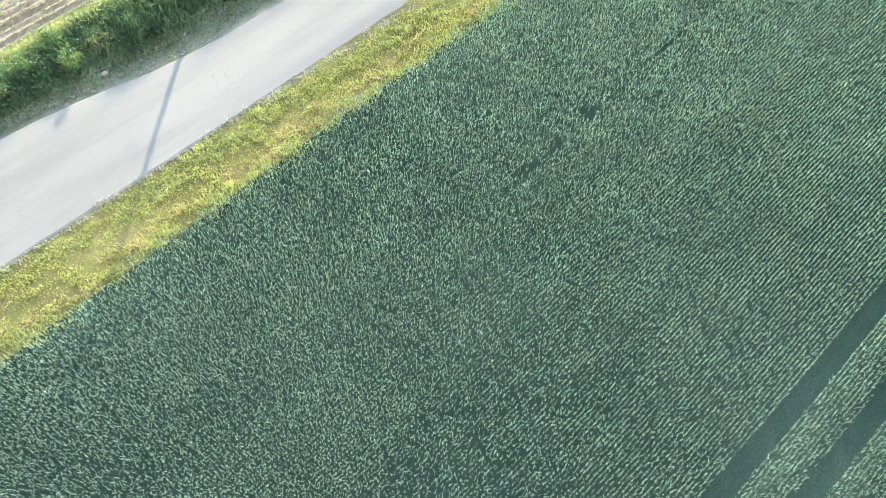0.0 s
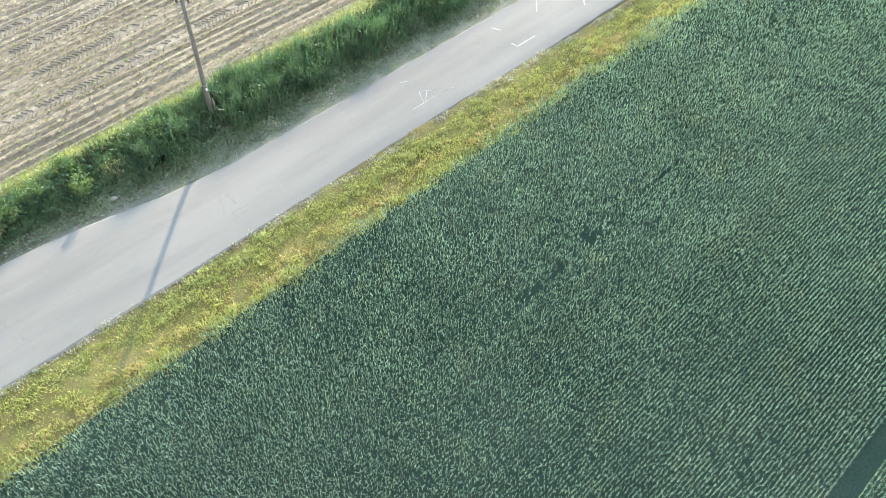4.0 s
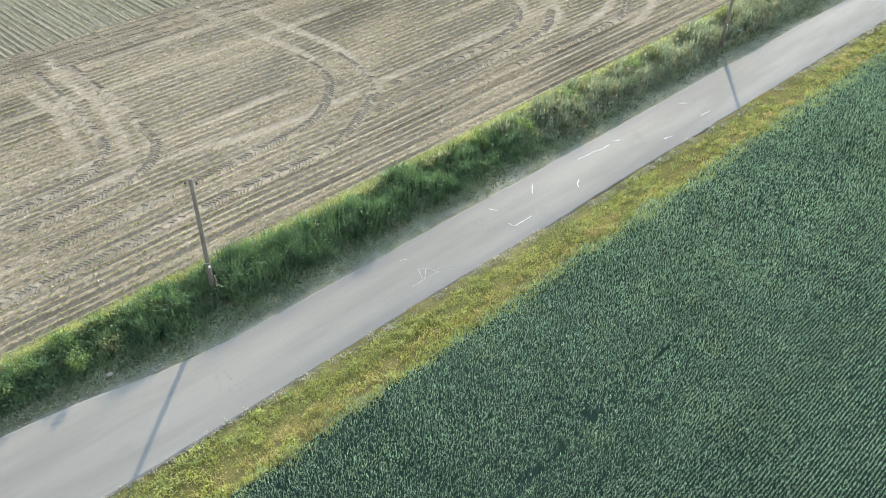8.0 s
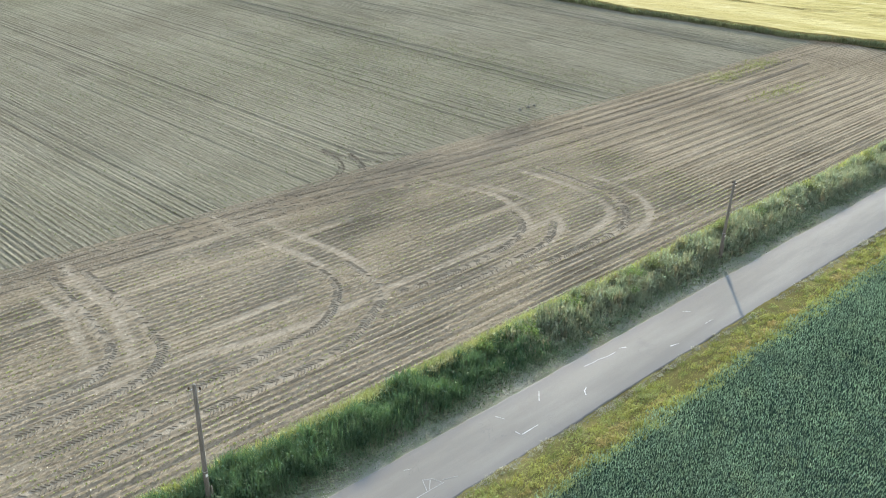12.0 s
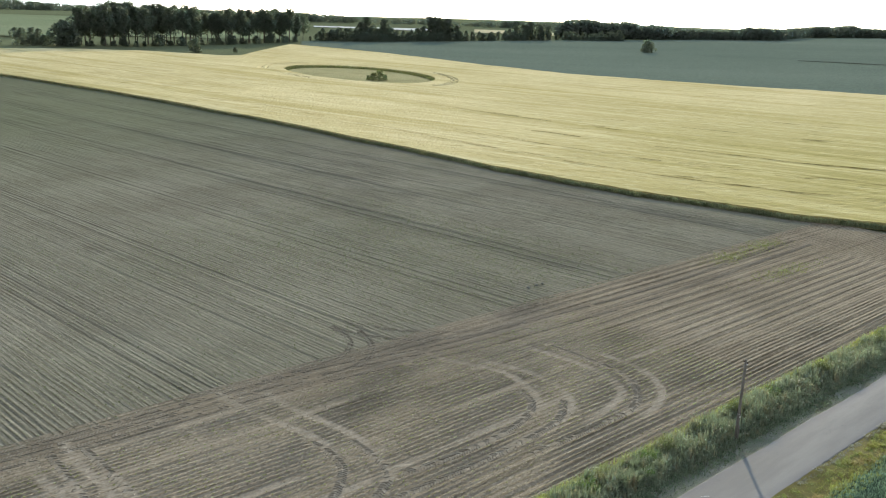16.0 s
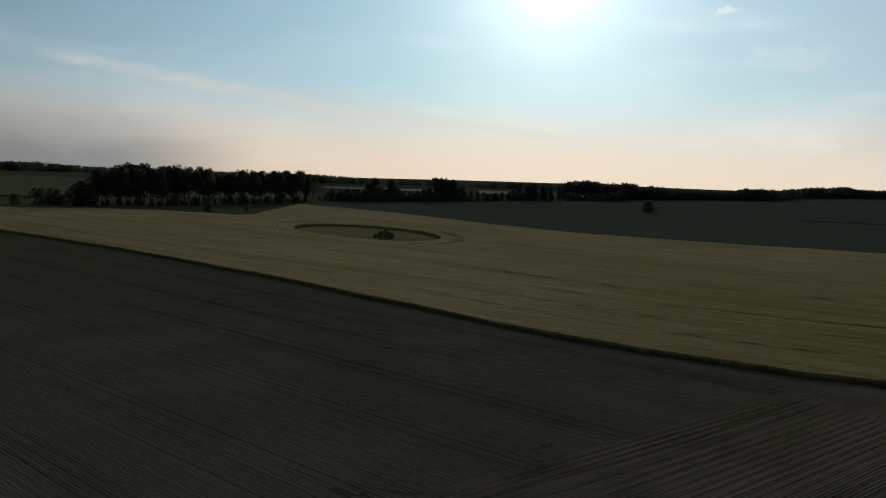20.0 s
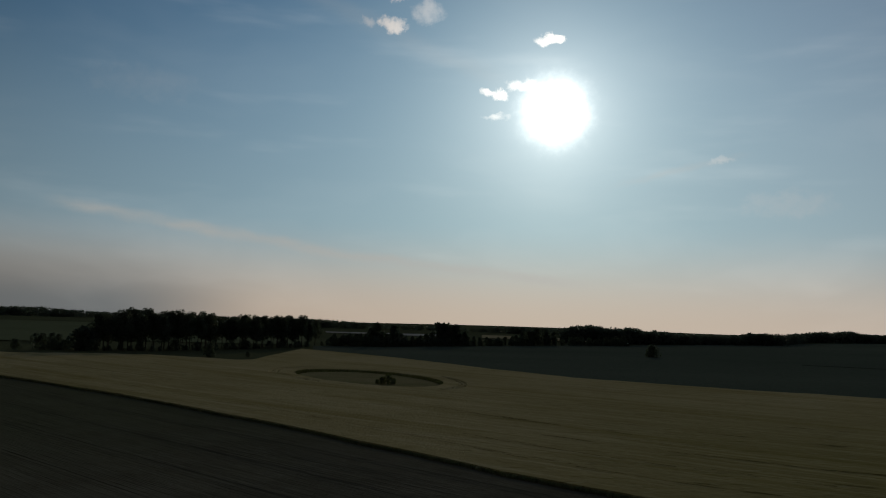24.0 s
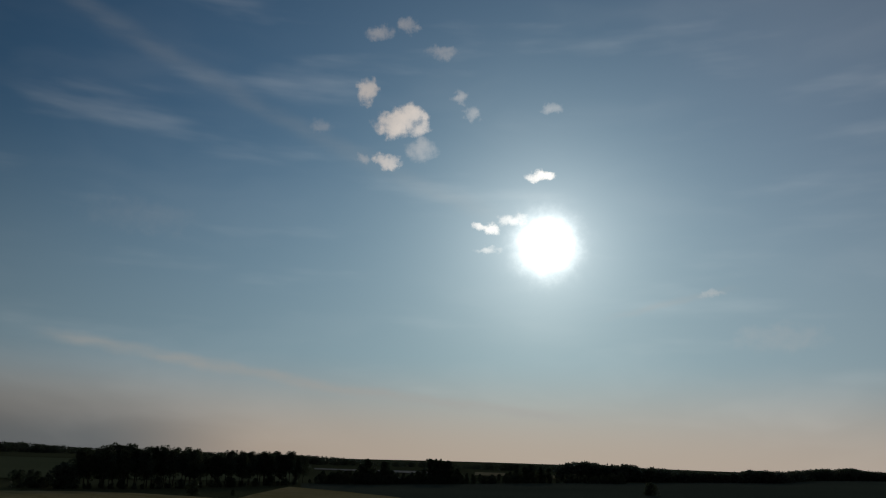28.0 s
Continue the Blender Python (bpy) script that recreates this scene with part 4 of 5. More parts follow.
def build_litter():
    """Pale straw and clods left on the soil, thicker along the row ridges."""
    g = np.random.default_rng(47)
    m = 30000
    u, v = g.uniform(-30, 95, m), g.uniform(32.8, 61.5, m)
    v = np.round(v / 0.5) * 0.5 + g.normal(0, 0.06, m) - 0.12 * np.sin(u * 0.045) - 0.05 * np.sin(u * 0.21 + 1)
    iu = np.clip(np.searchsorted(U_AX, u), 0, len(U_AX) - 1)
    iv = np.clip(np.round((v - V_AX[0]) / 0.115).astype(int), 0, len(V_AX) - 1)
    keep = SOIL_PRESS[iu, iv] > -0.2
    p = np.stack([u, v, SOIL_H[iu, iv] + 0.012], 1)[keep]
    b, q = cards(p, g.uniform(0.05, 0.13, len(p)), g, 0.75)
    ob = net("straw_litter", b, q, material=LITTER)
    ob.matrix_world = ROAD
    tagged(ob, "pale straw bits and clods scattered on the headland soil", "straw", kind="stuff")


build_litter()


def build_corner_weeds():
    """Yellow-green weeds where the headland bends at the far corner."""
    g = np.random.default_rng(48)
    m = 1300
    mid = np.array([(105, 58.8, 2.6, 0.9), (115, 59.3, 2.8, 1.1), (105, 50.3, 4.0, 0.9)])[g.integers(0, 3, m)]
    u, v = mid[:, 0] + g.normal(0, 1, m) * mid[:, 2], mid[:, 1] + g.normal(0, 1, m) * mid[:, 3]
    b, q, t = blades(np.stack([u, v, 0 * u], 1), g.uniform(0.1, 0.3, m), g.uniform(0.06, 0.12, m), g.uniform(0, 6.3, m), g.uniform(0.3, 1.0, m))
    ob = net("corner_weeds", b, q, t, CORNER_WEED)
    ob.matrix_world = ROAD
    tagged(ob, "yellow-green weeds in patches at the corner of the bare field", "weeds", kind="stuff")


build_corner_weeds()


def build_field_seedlings():
    g = np.random.default_rng(43)
    rows = np.arange(-22.0, 100.0, 0.5)
    run = np.cumsum(np.full(330, 0.22))
    ww, rr = np.meshgrid(rows, run, indexing="ij")
    ww, rr = ww.ravel() + g.normal(0, 0.035, ww.size), rr.ravel() + g.uniform(-0.1, 0.1, rr.size)
    x = (0.12 * ww - 61.2) / 0.9925 - rr
    keep = g.random(len(ww)) < (0.34 + 0.3 * ripple(ww * 0.16, x * 0.08, 78)) * np.clip(1.2 - rr / 75.0, 0, 1)
    p = np.stack([x, ww, np.full(len(ww), 0.04)], 1)[keep]
    v, q = cards(p, g.uniform(0.10, 0.2, len(p)), g, 0.2)
    ob = net("seedling_rows", v, q, material=FIELD_SEEDLING)
    ob.matrix_world = FIELD
    tagged(ob, "young grey-green seedlings in long straight rows", "seedlings", kind="stuff")


build_field_seedlings()

# ---------------------------------------------------------------- road and verges
NEAR_EDGE, FAR_EDGE = 23.1, 27.35


def bulge(u):
    """The lane widens where a field track leaves it."""
    return np.interp(u, [-60, 0, 1, 2.5, 4.6, 6.4, 8, 9.6, 11.5, 14], [1.6, 1.55, 1.5, 1.38, 1.08, 0.74, 0.44, 0.22, 0.07, 0])


def build_road():
    u = np.concatenate([np.arange(-70, 100, 0.3), np.arange(100, 700, 8.0)])
    edge = lambda k: 0.05 * ripple(u * 0.5, 0 * u, k) + 0.022 * ripple(u * 4.4, 0 * u, k + 1)
    wide = bulge(u)
    lo, hi = NEAR_EDGE + np.interp(u, [-2, 13, 40], [-0.12, 0.05, 0.15]) + edge(51), FAR_EDGE + edge(53) + wide
    t = np.array([0, 0, 0.02, 0.25, 0.5, 0.75, 0.98, 1, 1])
    crown = np.array([-0.12, 0.0, 0.04, 0.075, 0.09, 0.075, 0.04, 0.0, -0.12])
    v = lo[:, None] * (1 - t) + hi[:, None] * t
    z = crown[None] + 0.006 * ripple(u[:, None] * 0.8, v * 1.5, 55)
    x = np.repeat(u[:, None], 9, 1)
    ob = net("road", np.stack([x, v, z], -1), grid_faces(len(u), 9), material=ASPHALT, smooth=False)
    ob.matrix_world = ROAD
    tagged(ob, "narrow pale worn asphalt lane between fields", "road", kind="structure")


def crop_edge(u):
    """Where the cereal ends beside the verge."""
    return np.interp(u, [-30, -5, 4, 10, 20, 30, 45, 70, 130], [19.3, 19.45, 19.65, 19.9, 20.2, 20.4, 20.6, 20.8, 20.9])


def strip(name, u0, u1, v0, v1, material, label, dip=0.0, step=0.35, bumpy=0.03, kind="structure", seeds=60, category="verge", hug=0):
    """A strip of land along the lane; hug = 1 or -1 bends its far or near side to the cereal's edge."""
    u = np.concatenate([np.arange(-70, 100, step), np.arange(100, 700, 10.0)])
    u = u[(u >= u0) & (u <= u1)]
    v = np.linspace(v0, v1, max(6, int((v1 - v0) / step)))
    uu, vv = np.meshgrid(u, v, indexing="ij")
    if hug == 1:
        vv = vv + (crop_edge(uu) - v1) * np.clip((vv - v1 + 3) / 3, 0, 1)
    if hug == -1:
        vv = vv + (crop_edge(uu) - 0.06 - v0) * np.clip((v0 + 2.5 - vv) / 2.5, 0, 1)
    h = bumpy * (0.6 * ripple(uu * 1.4, vv * 1.9, seeds) + 0.4 * ripple(uu * 5.5, vv * 6.5, seeds + 1)) - dip * np.sin(np.clip((vv - v0) / (v1 - v0), 0, 1) * math.pi)
    ob = net(name, np.stack([uu, vv, h], -1), grid_faces(len(u), len(v)), material=material, smooth=True)
    ob.matrix_world = ROAD
    return tagged(ob, label, category, kind=kind)


build_road()
strip("verge_near", -70, 690, 19.3, 23.3, VERGE_SOIL, "mown yellow-green grass verge along the lane", step=0.16, bumpy=0.05, hug=-1)
strip("verge_far", -70, 690, 27.2, 32.6, GRAVEL, "weedy gravel edge and shallow ditch beside the lane", dip=0.12)
# the earth under the cereal carries the canopy's shade in its colour
strip("crop_earth", -70, 300, -60.0, 19.4, CROP_SHADE_SOIL, "earth coloured dark for the shade under the green crop", step=1.0, bumpy=0.02, category="field", hug=1)

MARKS = [
    [(22.83, 24.42), (22.62, 24.93), (22.16, 25.19), (21.82, 24.42)], [(22.5, 24.95), (21.95, 24.42)], [(21.04, 24.40), (22.9, 24.36)], [(23.0, 24.55), (23.79, 24.24)],
    [(21.87, 26.39), (22.25, 26.22)], [(32.57, 26.55), (31.86, 25.87)], [(35.08, 24.94), (34.71, 24.76), (34.49, 24.46)], [(28.8, 26.5), (29.05, 25.99)],
    [(28.71, 24.8), (28.79, 24.39), (30.17, 24.4)], [(36.71, 26.45), (37.67, 26.36), (38.06, 26.38), (38.71, 26.21), (39.58, 26.21)],
    [(40.1, 26.33), (40.58, 26.11)], [(47.42, 26.37), (47.89, 25.99)], [(47.28, 24.43), (48.23, 24.38)], [(42.96, 24.32), (43.68, 24.16)],
]


def build_marks():
    crown = lambda v: float(np.interp((v - NEAR_EDGE) / (FAR_EDGE - NEAR_EDGE), [0, .02, .25, .5, .75, .98, 1], [.02, .045, .075, .09, .075, .045, .02]))
    for k, way in enumerate(MARKS):
        faint = k < 5
        bm = bmesh.new()
        p = np.concatenate([np.linspace(a, b, max(2, int(math.dist(a, b) / 0.12)), endpoint=False) for a, b in zip(way, way[1:])] + [[way[-1]]])
        t = np.gradient(p, axis=0)
        t /= np.linalg.norm(t, axis=1)[:, None]
        rows = []
        for (a, b), (tx, ty) in zip(p, t):
            w = random.uniform(0.008, 0.022) if faint else random.uniform(0.01, 0.032)
            rows.append([bm.verts.new((a - ty * w * k, b + tx * w * k, crown(b) + z)) for k, z in ((-1, 0.0), (-1, 0.008), (1, 0.008), (1, 0.0))])
        for m, n in zip(rows, rows[1:]):
            for k in range(3):
                bm.faces.new((m[k], m[k + 1], n[k + 1], n[k]))
        ob = part("road_mark", bm, OLD_CHALK if faint else CHALK)
        ob.matrix_world = ROAD
        tagged(ob, "faded survey mark sprayed on the asphalt" if faint else "worn white survey mark sprayed on the asphalt", "road mark", "survey marks on the lane")


build_marks()


def build_gravel():
    """Loose stones along the broken edges of the asphalt."""
    g = np.random.default_rng(61)
    m = 6000
    u = g.uniform(-20, 95, m)
    v = np.where(g.random(m) < 0.4, FAR_EDGE + 0.1 + np.abs(g.normal(0, 0.38, m)), NEAR_EDGE - 0.02 - np.abs(g.normal(0, 0.16, m)))
    v = v + np.where(v > 26, bulge(u), 0)
    s = g.uniform(0.015, 0.05, m)
    base = np.array([[1, 0, 0], [-1, 0, 0], [0, 1, 0], [0, -1, 0], [0, 0, 0.8], [0, 0, -0.8]])
    tri = np.array([[0, 2, 4], [2, 1, 4], [1, 3, 4], [3, 0, 4], [2, 0, 5], [1, 2, 5], [3, 1, 5], [0, 3, 5]])
    p = base[None] * s[:, None, None] * g.uniform(0.6, 1.3, (m, 6, 3)) + np.stack([u, v, 0.02 + 0 * u], 1)[:, None]
    ob = net("gravel", p, tris=(np.arange(m)[:, None, None] * 6 + tri[None]), material=EDGE_STONE)
    ob.matrix_world = ROAD
    tagged(ob, "loose grey stones along the asphalt edges", "gravel", kind="stuff")


build_gravel()


def build_verge_grass(name, label, material, v0, v1, m, seeds, tall, spread=0.13, lean=(0.3, 1.1), follow=0.0, loose=0.25, width=1.0):
    """Grass in tufts between two lines beside the lane; follow = 1 keeps it to the cereal's edge."""
    g = np.random.default_rng(seeds)
    near = int(m * 0.62)
    tufts = m // 30
    u = np.concatenate([g.uniform(-24, 40, int(tufts * 0.62)), g.uniform(40, 112, tufts - int(tufts * 0.62))])
    v = g.uniform(v0, v1, tufts)
    h = g.uniform(0.35, 1.5, tufts) * (1 + 0.4 * ripple(u * 1.1, v * 2.0, seeds + 5))
    pick = np.concatenate([g.integers(0, int(tufts * 0.62), near), g.integers(int(tufts * 0.62), tufts, m - near)])
    uu = u[pick] + g.normal(0, spread * 1.5, m)
    vv = v[pick] + g.normal(0, spread * 0.8, m)
    free = g.random(m) < loose
    vv = np.where(free, g.uniform(v0, v1, m), vv)
    vv = vv + 0.1 * ripple(uu * 0.8, 0 * uu, seeds + 3) + follow * (crop_edge(uu) - 19.9)
    far = np.clip((uu - 30) / 60, 0, 1)
    hh = np.clip(tall * g.uniform(0.06, 0.16, m) * np.where(free, 0.6, h[pick]), 0.02, 1) + 0.03 * far
    p = np.stack([uu, vv, np.zeros(m) - 0.02], 1)
    b, q, t = blades(p, hh, g.uniform(0.022, 0.045, m) * width * (1 + far), g.uniform(0, 6.3, m), g.uniform(lean[0], lean[1], m))
    ob = net(name, b, q, t, material)
    ob.matrix_world = ROAD
    tagged(ob, label, "grass", kind="stuff")


build_verge_grass("verge_grass", "short mown grass, yellow-green with dry patches", VERGE_GRASS, 19.8, 22.5, 62000, 71, 1.25)
build_verge_grass("cut_hay", "dry straw-coloured cut grass lying in loose swaths", HAY, 20.2, 21.1, 6500, 72, 1.5, 0.14, (0.8, 1.5), 0.8, 0.1, 1.1)
build_verge_grass("roadside_grass", "darker green grass between the hay and the asphalt", ROADSIDE_GRASS, 21.7, 22.85, 24000, 74, 1.15)
build_verge_grass("dusty_fringe", "pale dusty grass along the asphalt edge", DUSTY_GRASS, 22.75, 23.2, 12000, 75, 0.9, 0.1)
build_verge_grass("crop_edge_grass", "taller pale grass mixed into the edge of the crop", EDGE_GRASS, 19.5, 20.4, 9000, 76, 2.8, 0.16, (0.2, 0.8), 1.0, 0.5)


def build_crop():
    """Blue-green cereal in drilled rows, with tractor lanes and bare gaps along one thin row."""
    g = np.random.default_rng(81)
    c, s = math.cos(radians(ROAD_TURN)), math.sin(radians(ROAD_TURN))
    vs, qs, ts, k = [], [], [], 0
    for u0, u1, gap, leaves, grow in ((-32, 36, 0.088, 4, 1.0), (36, 66, 0.12, 4, 1.3), (66, 132, 0.27, 3, 2.2)):
        rows = np.arange(-20.0, 24.0, CROP_PITCH)
        uu, row = np.meshgrid(np.arange(u0, u1, gap), rows, indexing="ij")
        uu, row = (uu + g.uniform(-0.05, 0.05, uu.shape)).ravel(), (row + g.normal(0, 0.012, row.shape)).ravel()
        vv = row + CROP_SLANT * (uu - 15) + 0.012 * np.sin(uu * 0.6)
        x, y = c * uu - s * vv, s * uu + c * vv
        inside = crop_edge(uu) + 0.22 * ripple(uu * 1.3, 0 * uu, 88) + 0.16 * ripple(uu * 4.0, vv * 3.0, 89) - vv
        seen = (y > -7.0) & (np.abs(x - 1.0) < 0.66 * np.maximum(y, 0) + 15) & (inside > -0.5)
        uu, vv, row, inside = uu[seen], vv[seen], row[seen], inside[seen]
        lane = (np.abs(row + 2.22) < 0.43) | (np.abs(row + 4.52) < 0.43)
        gaps = np.zeros(len(uu), bool)
        for gx, gy, ga, gb in ((8.55, 23.45, 0.5, 0.27), (8.2, 23.5, 0.2, 0.42), (6.8, 21.6, 0.3, 0.16), (6.9, 21.9, 0.12, 0.3), (5.25, 20.3, 0.55, 0.22), (5.0, 20.05, 0.22, 0.3), (5.75, 20.75, 0.4, 0.12),
                               (12.2, 27.0, 0.8, 0.06), (4.25, 19.2, 0.3, 0.12)):
            gu, gv = to_road(gx, gy)
            gaps |= ((uu - gu) / ga) ** 2 + ((vv - gv) / gb) ** 2 < 1 + 0.5 * ripple(uu * 9, vv * 9, 82)
        poor = (np.abs(row - 11.95 - 0.03 * (uu - 15.65)) < 0.11) & (uu > 12) & (uu < 40) & (ripple(uu * 0.7, 0 * uu, 86) > -0.35)
        thin = np.clip((inside + 0.35) / 0.75, 0.08, 1) * (0.9 + 0.16 * ripple(uu * 0.6, vv * 1.1, 83))
        keep = ~lane & ~(gaps & (g.random(len(uu)) < 0.93)) & (g.random(len(uu)) < thin * np.where(poor, 0.72, 1))
        uu, vv, inside = uu[keep], vv[keep], inside[keep]
        stand = 0.64 + 0.045 * ripple(uu * 0.5, vv * 0.7, 84) + 0.04 * ripple(uu * 2.6, vv * 2.8, 85) + g.normal(0, 0.035, len(uu))
        stand *= 0.6 + 0.4 * np.clip((inside + 0.3) / 0.8, 0, 1)
        p = np.repeat(np.stack([uu, vv, np.zeros(len(uu))], 1), leaves, 0)
        stand = np.repeat(stand, leaves)
        m = len(p)
        p[:, :2] += g.normal(0, 0.014, (m, 2))
        p[:, 2] = stand * g.uniform(0.2, 0.74, m)
        drooping = g.random(m) < 0.16
        along = math.atan(CROP_SLANT) + g.normal(0, 0.6, m) + math.pi * (g.random(m) < 0.5)
        around = np.where(drooping, along, g.uniform(0, 6.3, m))
        lean = np.where(drooping, g.uniform(0.45, 1.0, m), g.uniform(0.05, 0.4, m))
        v, q, t = blades(p, stand * g.uniform(0.2, 0.36, m), g.uniform(0.014, 0.026, m) * grow, around, lean)
        vs.append(v), qs.append(q + k), ts.append(t + k)
        k += len(v)
    ob = net("green_crop", np.concatenate(vs), np.concatenate(qs), np.concatenate(ts), BLADES)
    ob.matrix_world = ROAD
    tagged(ob, "dense blue-green unripe cereal in drilled rows with tractor lanes", "cereal crop", kind="stuff")


CROP_PITCH, CROP_SLANT = 0.156, 0.0395   # metres between drilled rows, and their slant against the lane


build_crop()


def weed_height(u, v):
    """The rank growth between lane and field: low along the lane, tall on the ditch's far bank."""
    back = np.clip((33.0 + 0.35 * ripple(u * 0.8, 0 * u, 96) - v) / 0.9, 0, 1)
    front = np.clip((v - 28.25 - 0.8 * bulge(u)) / 1.9, 0.1, 1)
    return 1.15 * np.interp(u, [5, 11], [0.68, 1.0]) * front * back ** 0.6 * (0.85 + 0.3 * ripple(u * 0.35, v * 0.5, 92) + 0.3 * ripple(u * 1.6, v * 1.7, 94))


def build_weeds(name, label, material, lo, hi, m, n, seeds, thick):
    g = np.random.default_rng(seeds)
    u = g.uniform(lo, hi, m) + g.normal(0, 2.0, m)
    v = 28.3 + 4.6 * g.beta(1.4, 1.2, m)
    tufts = int((hi - lo) * 14)
    cu, cv, ch = g.uniform(lo - 1, hi + 1, tufts), g.uniform(28.8, 32.6, tufts), g.uniform(0.6, 1.5, tufts)
    pick = g.integers(0, tufts, m)
    tufted = g.random(m) < 0.62
    u = np.where(tufted, cu[pick] + g.normal(0, 0.22, m), u)
    v = np.where(tufted, cv[pick] + g.normal(0, 0.2, m), v)
    v = v + np.where(v < 29.8, 0.8 * bulge(u), 0)
    h = np.clip(weed_height(u, v) * np.where(tufted, ch[pick], 0.85), 0.07, 1.6) * g.uniform(0.65, 1.1, m)
    p = np.stack([u, v, -0.1 + 0 * u], 1)
    vv, q, t = blades(p, h, g.uniform(0.02, 0.042, m) * thick, g.uniform(0, 6.3, m), g.uniform(0.05, 0.5, m))
    lu = g.uniform(lo, hi, n) + g.normal(0, 2.0, n)
    lv = 29.0 + 3.4 * g.beta(1.5, 1.6, n)
    lv = lv + np.where(lv < 29.8, 0.8 * bulge(lu), 0)
    lh = np.clip(weed_height(lu, lv), 0.1, 1.4) * g.uniform(0.2, 0.8, n)
    lp, lq = cards(np.stack([lu, lv, lh], 1), g.uniform(0.06, 0.13, n) * thick, g, 0.3)
    ob = net(name, np.concatenate([vv, lp]), np.concatenate([q, lq + len(vv)]), t, material)
    ob.matrix_world = ROAD
    tagged(ob, label, "weeds", kind="stuff")


def build_low_growth():
    """Short plants on the gravel side of the ditch and grass along the field's edge."""
    g = np.random.default_rng(97)
    m = 34000
    u = np.concatenate([g.uniform(-24, 45, int(m * 0.65)), g.uniform(45, 125, m - int(m * 0.65))])
    v = 27.65 + 1.7 * g.beta(1.25, 1.1, m) + bulge(u)
    keep = g.random(m) < np.clip(0.7 + 0.5 * ripple(u * 0.9, v * 1.4, 98) + 0.5 * (v - bulge(u) - 28.4) + np.where(u < 15, 0.35, 0), 0.08, 1)
    u, v = u[keep], v[keep]
    m = len(u)
    far = 1 + np.clip((u - 30) / 50, 0, 1)
    h = g.uniform(0.05, 0.14, m) + 0.16 * np.clip(v - bulge(u) - 28.3, 0, 1.5) * g.random(m)
    vv, q, t = blades(np.stack([u, v, -0.1 + 0 * u], 1), h + 0.06, g.uniform(0.045, 0.08, m) * far, g.uniform(0, 6.3, m), g.uniform(0.3, 1.2, m))
    ob = net("low_weeds", vv, q, t, LOW_WEEDS)
    ob.matrix_world = ROAD
    tagged(ob, "low dark green plants on the gravel beside the lane", "weeds", kind="stuff")
    m = 22000
    u = np.concatenate([g.uniform(-24, 45, int(m * 0.8)), g.uniform(45, 125, m - int(m * 0.8))])
    v = 32.5 + g.normal(0, 0.3, m) + 0.2 * ripple(u * 0.5, 0 * u, 99)
    far = 1 + np.clip((u - 30) / 50, 0, 1)
    h = g.uniform(0.45, 1.05, m) * np.clip((33.4 - v) / 0.8, 0.25, 1)
    vv, q, t = blades(np.stack([u, v, -0.05 + 0 * u], 1), h, g.uniform(0.02, 0.04, m) * far, g.uniform(0, 6.3, m), g.uniform(0.2, 0.9, m))
    ob = net("field_edge_grass", vv, q, t, EDGE_GRASS)
    ob.matrix_world = ROAD
    tagged(ob, "bright yellow-green grass fringe at the field's edge", "grass", kind="stuff")


build_weeds("rank_weeds", "tall rank green grass and nettles in the ditch beside the lane", WEEDS, -22, 36, 58000, 9000, 91, 1.15)
build_weeds("dry_weeds", "pale grey-green weeds and dry grass beside the lane", PALE_WEEDS, 36, 125, 46000, 8000, 95, 1.7)
build_low_growth()

# ---------------------------------------------------------------- poles


def utility_pole(where, tall, turn):
    pole = new("utility_pole")
    pole.matrix_world = pose(*where, 0, 0, turn)
    bm = bmesh.new()
    tube(bm, [(0, 0, -0.3), (0, 0, tall * 0.33), (0.01, 0, tall * 0.66), (0, 0, tall - 0.05), (0, 0, tall)], [0.128, 0.12, 0.108, 0.095, 0.06], 12)
    part("post", bm, POLE_WOOD, pole, smooth=True)
    for side, z in ((-1, tall - 0.22), (1, tall - 0.48)):
        bm = bmesh.new()
        tube(bm, [(side * 0.09, 0, z - 0.02), (side * 0.22, 0, z - 0.04), (side * 0.27, 0, z + 0.0), (side * 0.27, 0, z + 0.12)], [0.018] * 4, 6)
        hook = part("hook", bm, IRON, pole, "bent iron hook")
        bm = bmesh.new()
        tube(bm, [(side * 0.27, 0, z + 0.06), (side * 0.27, 0, z + 0.09), (side * 0.27, 0, z + 0.14), (side * 0.27, 0, z + 0.17), (side * 0.27, 0, z + 0.21)], [0.05, 0.055, 0.038, 0.05, 0.025], 8)
        part("insulator", bm, PORCELAIN, hook, "dark brown porcelain insulator", True)
    bm = bmesh.new()
    tube(bm, [(0, 0, 2.25), (0, 0, 2.3)], [0.128, 0.128], 12)
    part("band", bm, IRON, pole, "galvanised iron band")
    bm = bmesh.new()
    box(bm, (0.0, -0.125, 2.05), (0.11, 0.012, 0.16))
    part("plate", bm, PLATE, pole, "small pale plate")
    bm = bmesh.new()
    tube(bm, [(0.2, -0.06, -0.3), (0.2, -0.06, 0.9), (0.19, -0.06, 1.25)], [0.055, 0.05, 0.04], 8)
    part("stub", bm, POLE_WOOD, pole, "short wooden stub strapped to the foot", True)
    return tagged(pole, "weathered wooden utility pole standing in the roadside weeds", "utility pole", "poles along the lane")


utility_pole((-9.89, 31.75, 0), 7.44, ROAD_TURN)
utility_pole((24.57, 59.0, 0), 6.78, ROAD_TURN)

# ---------------------------------------------------------------- shrubs and trees


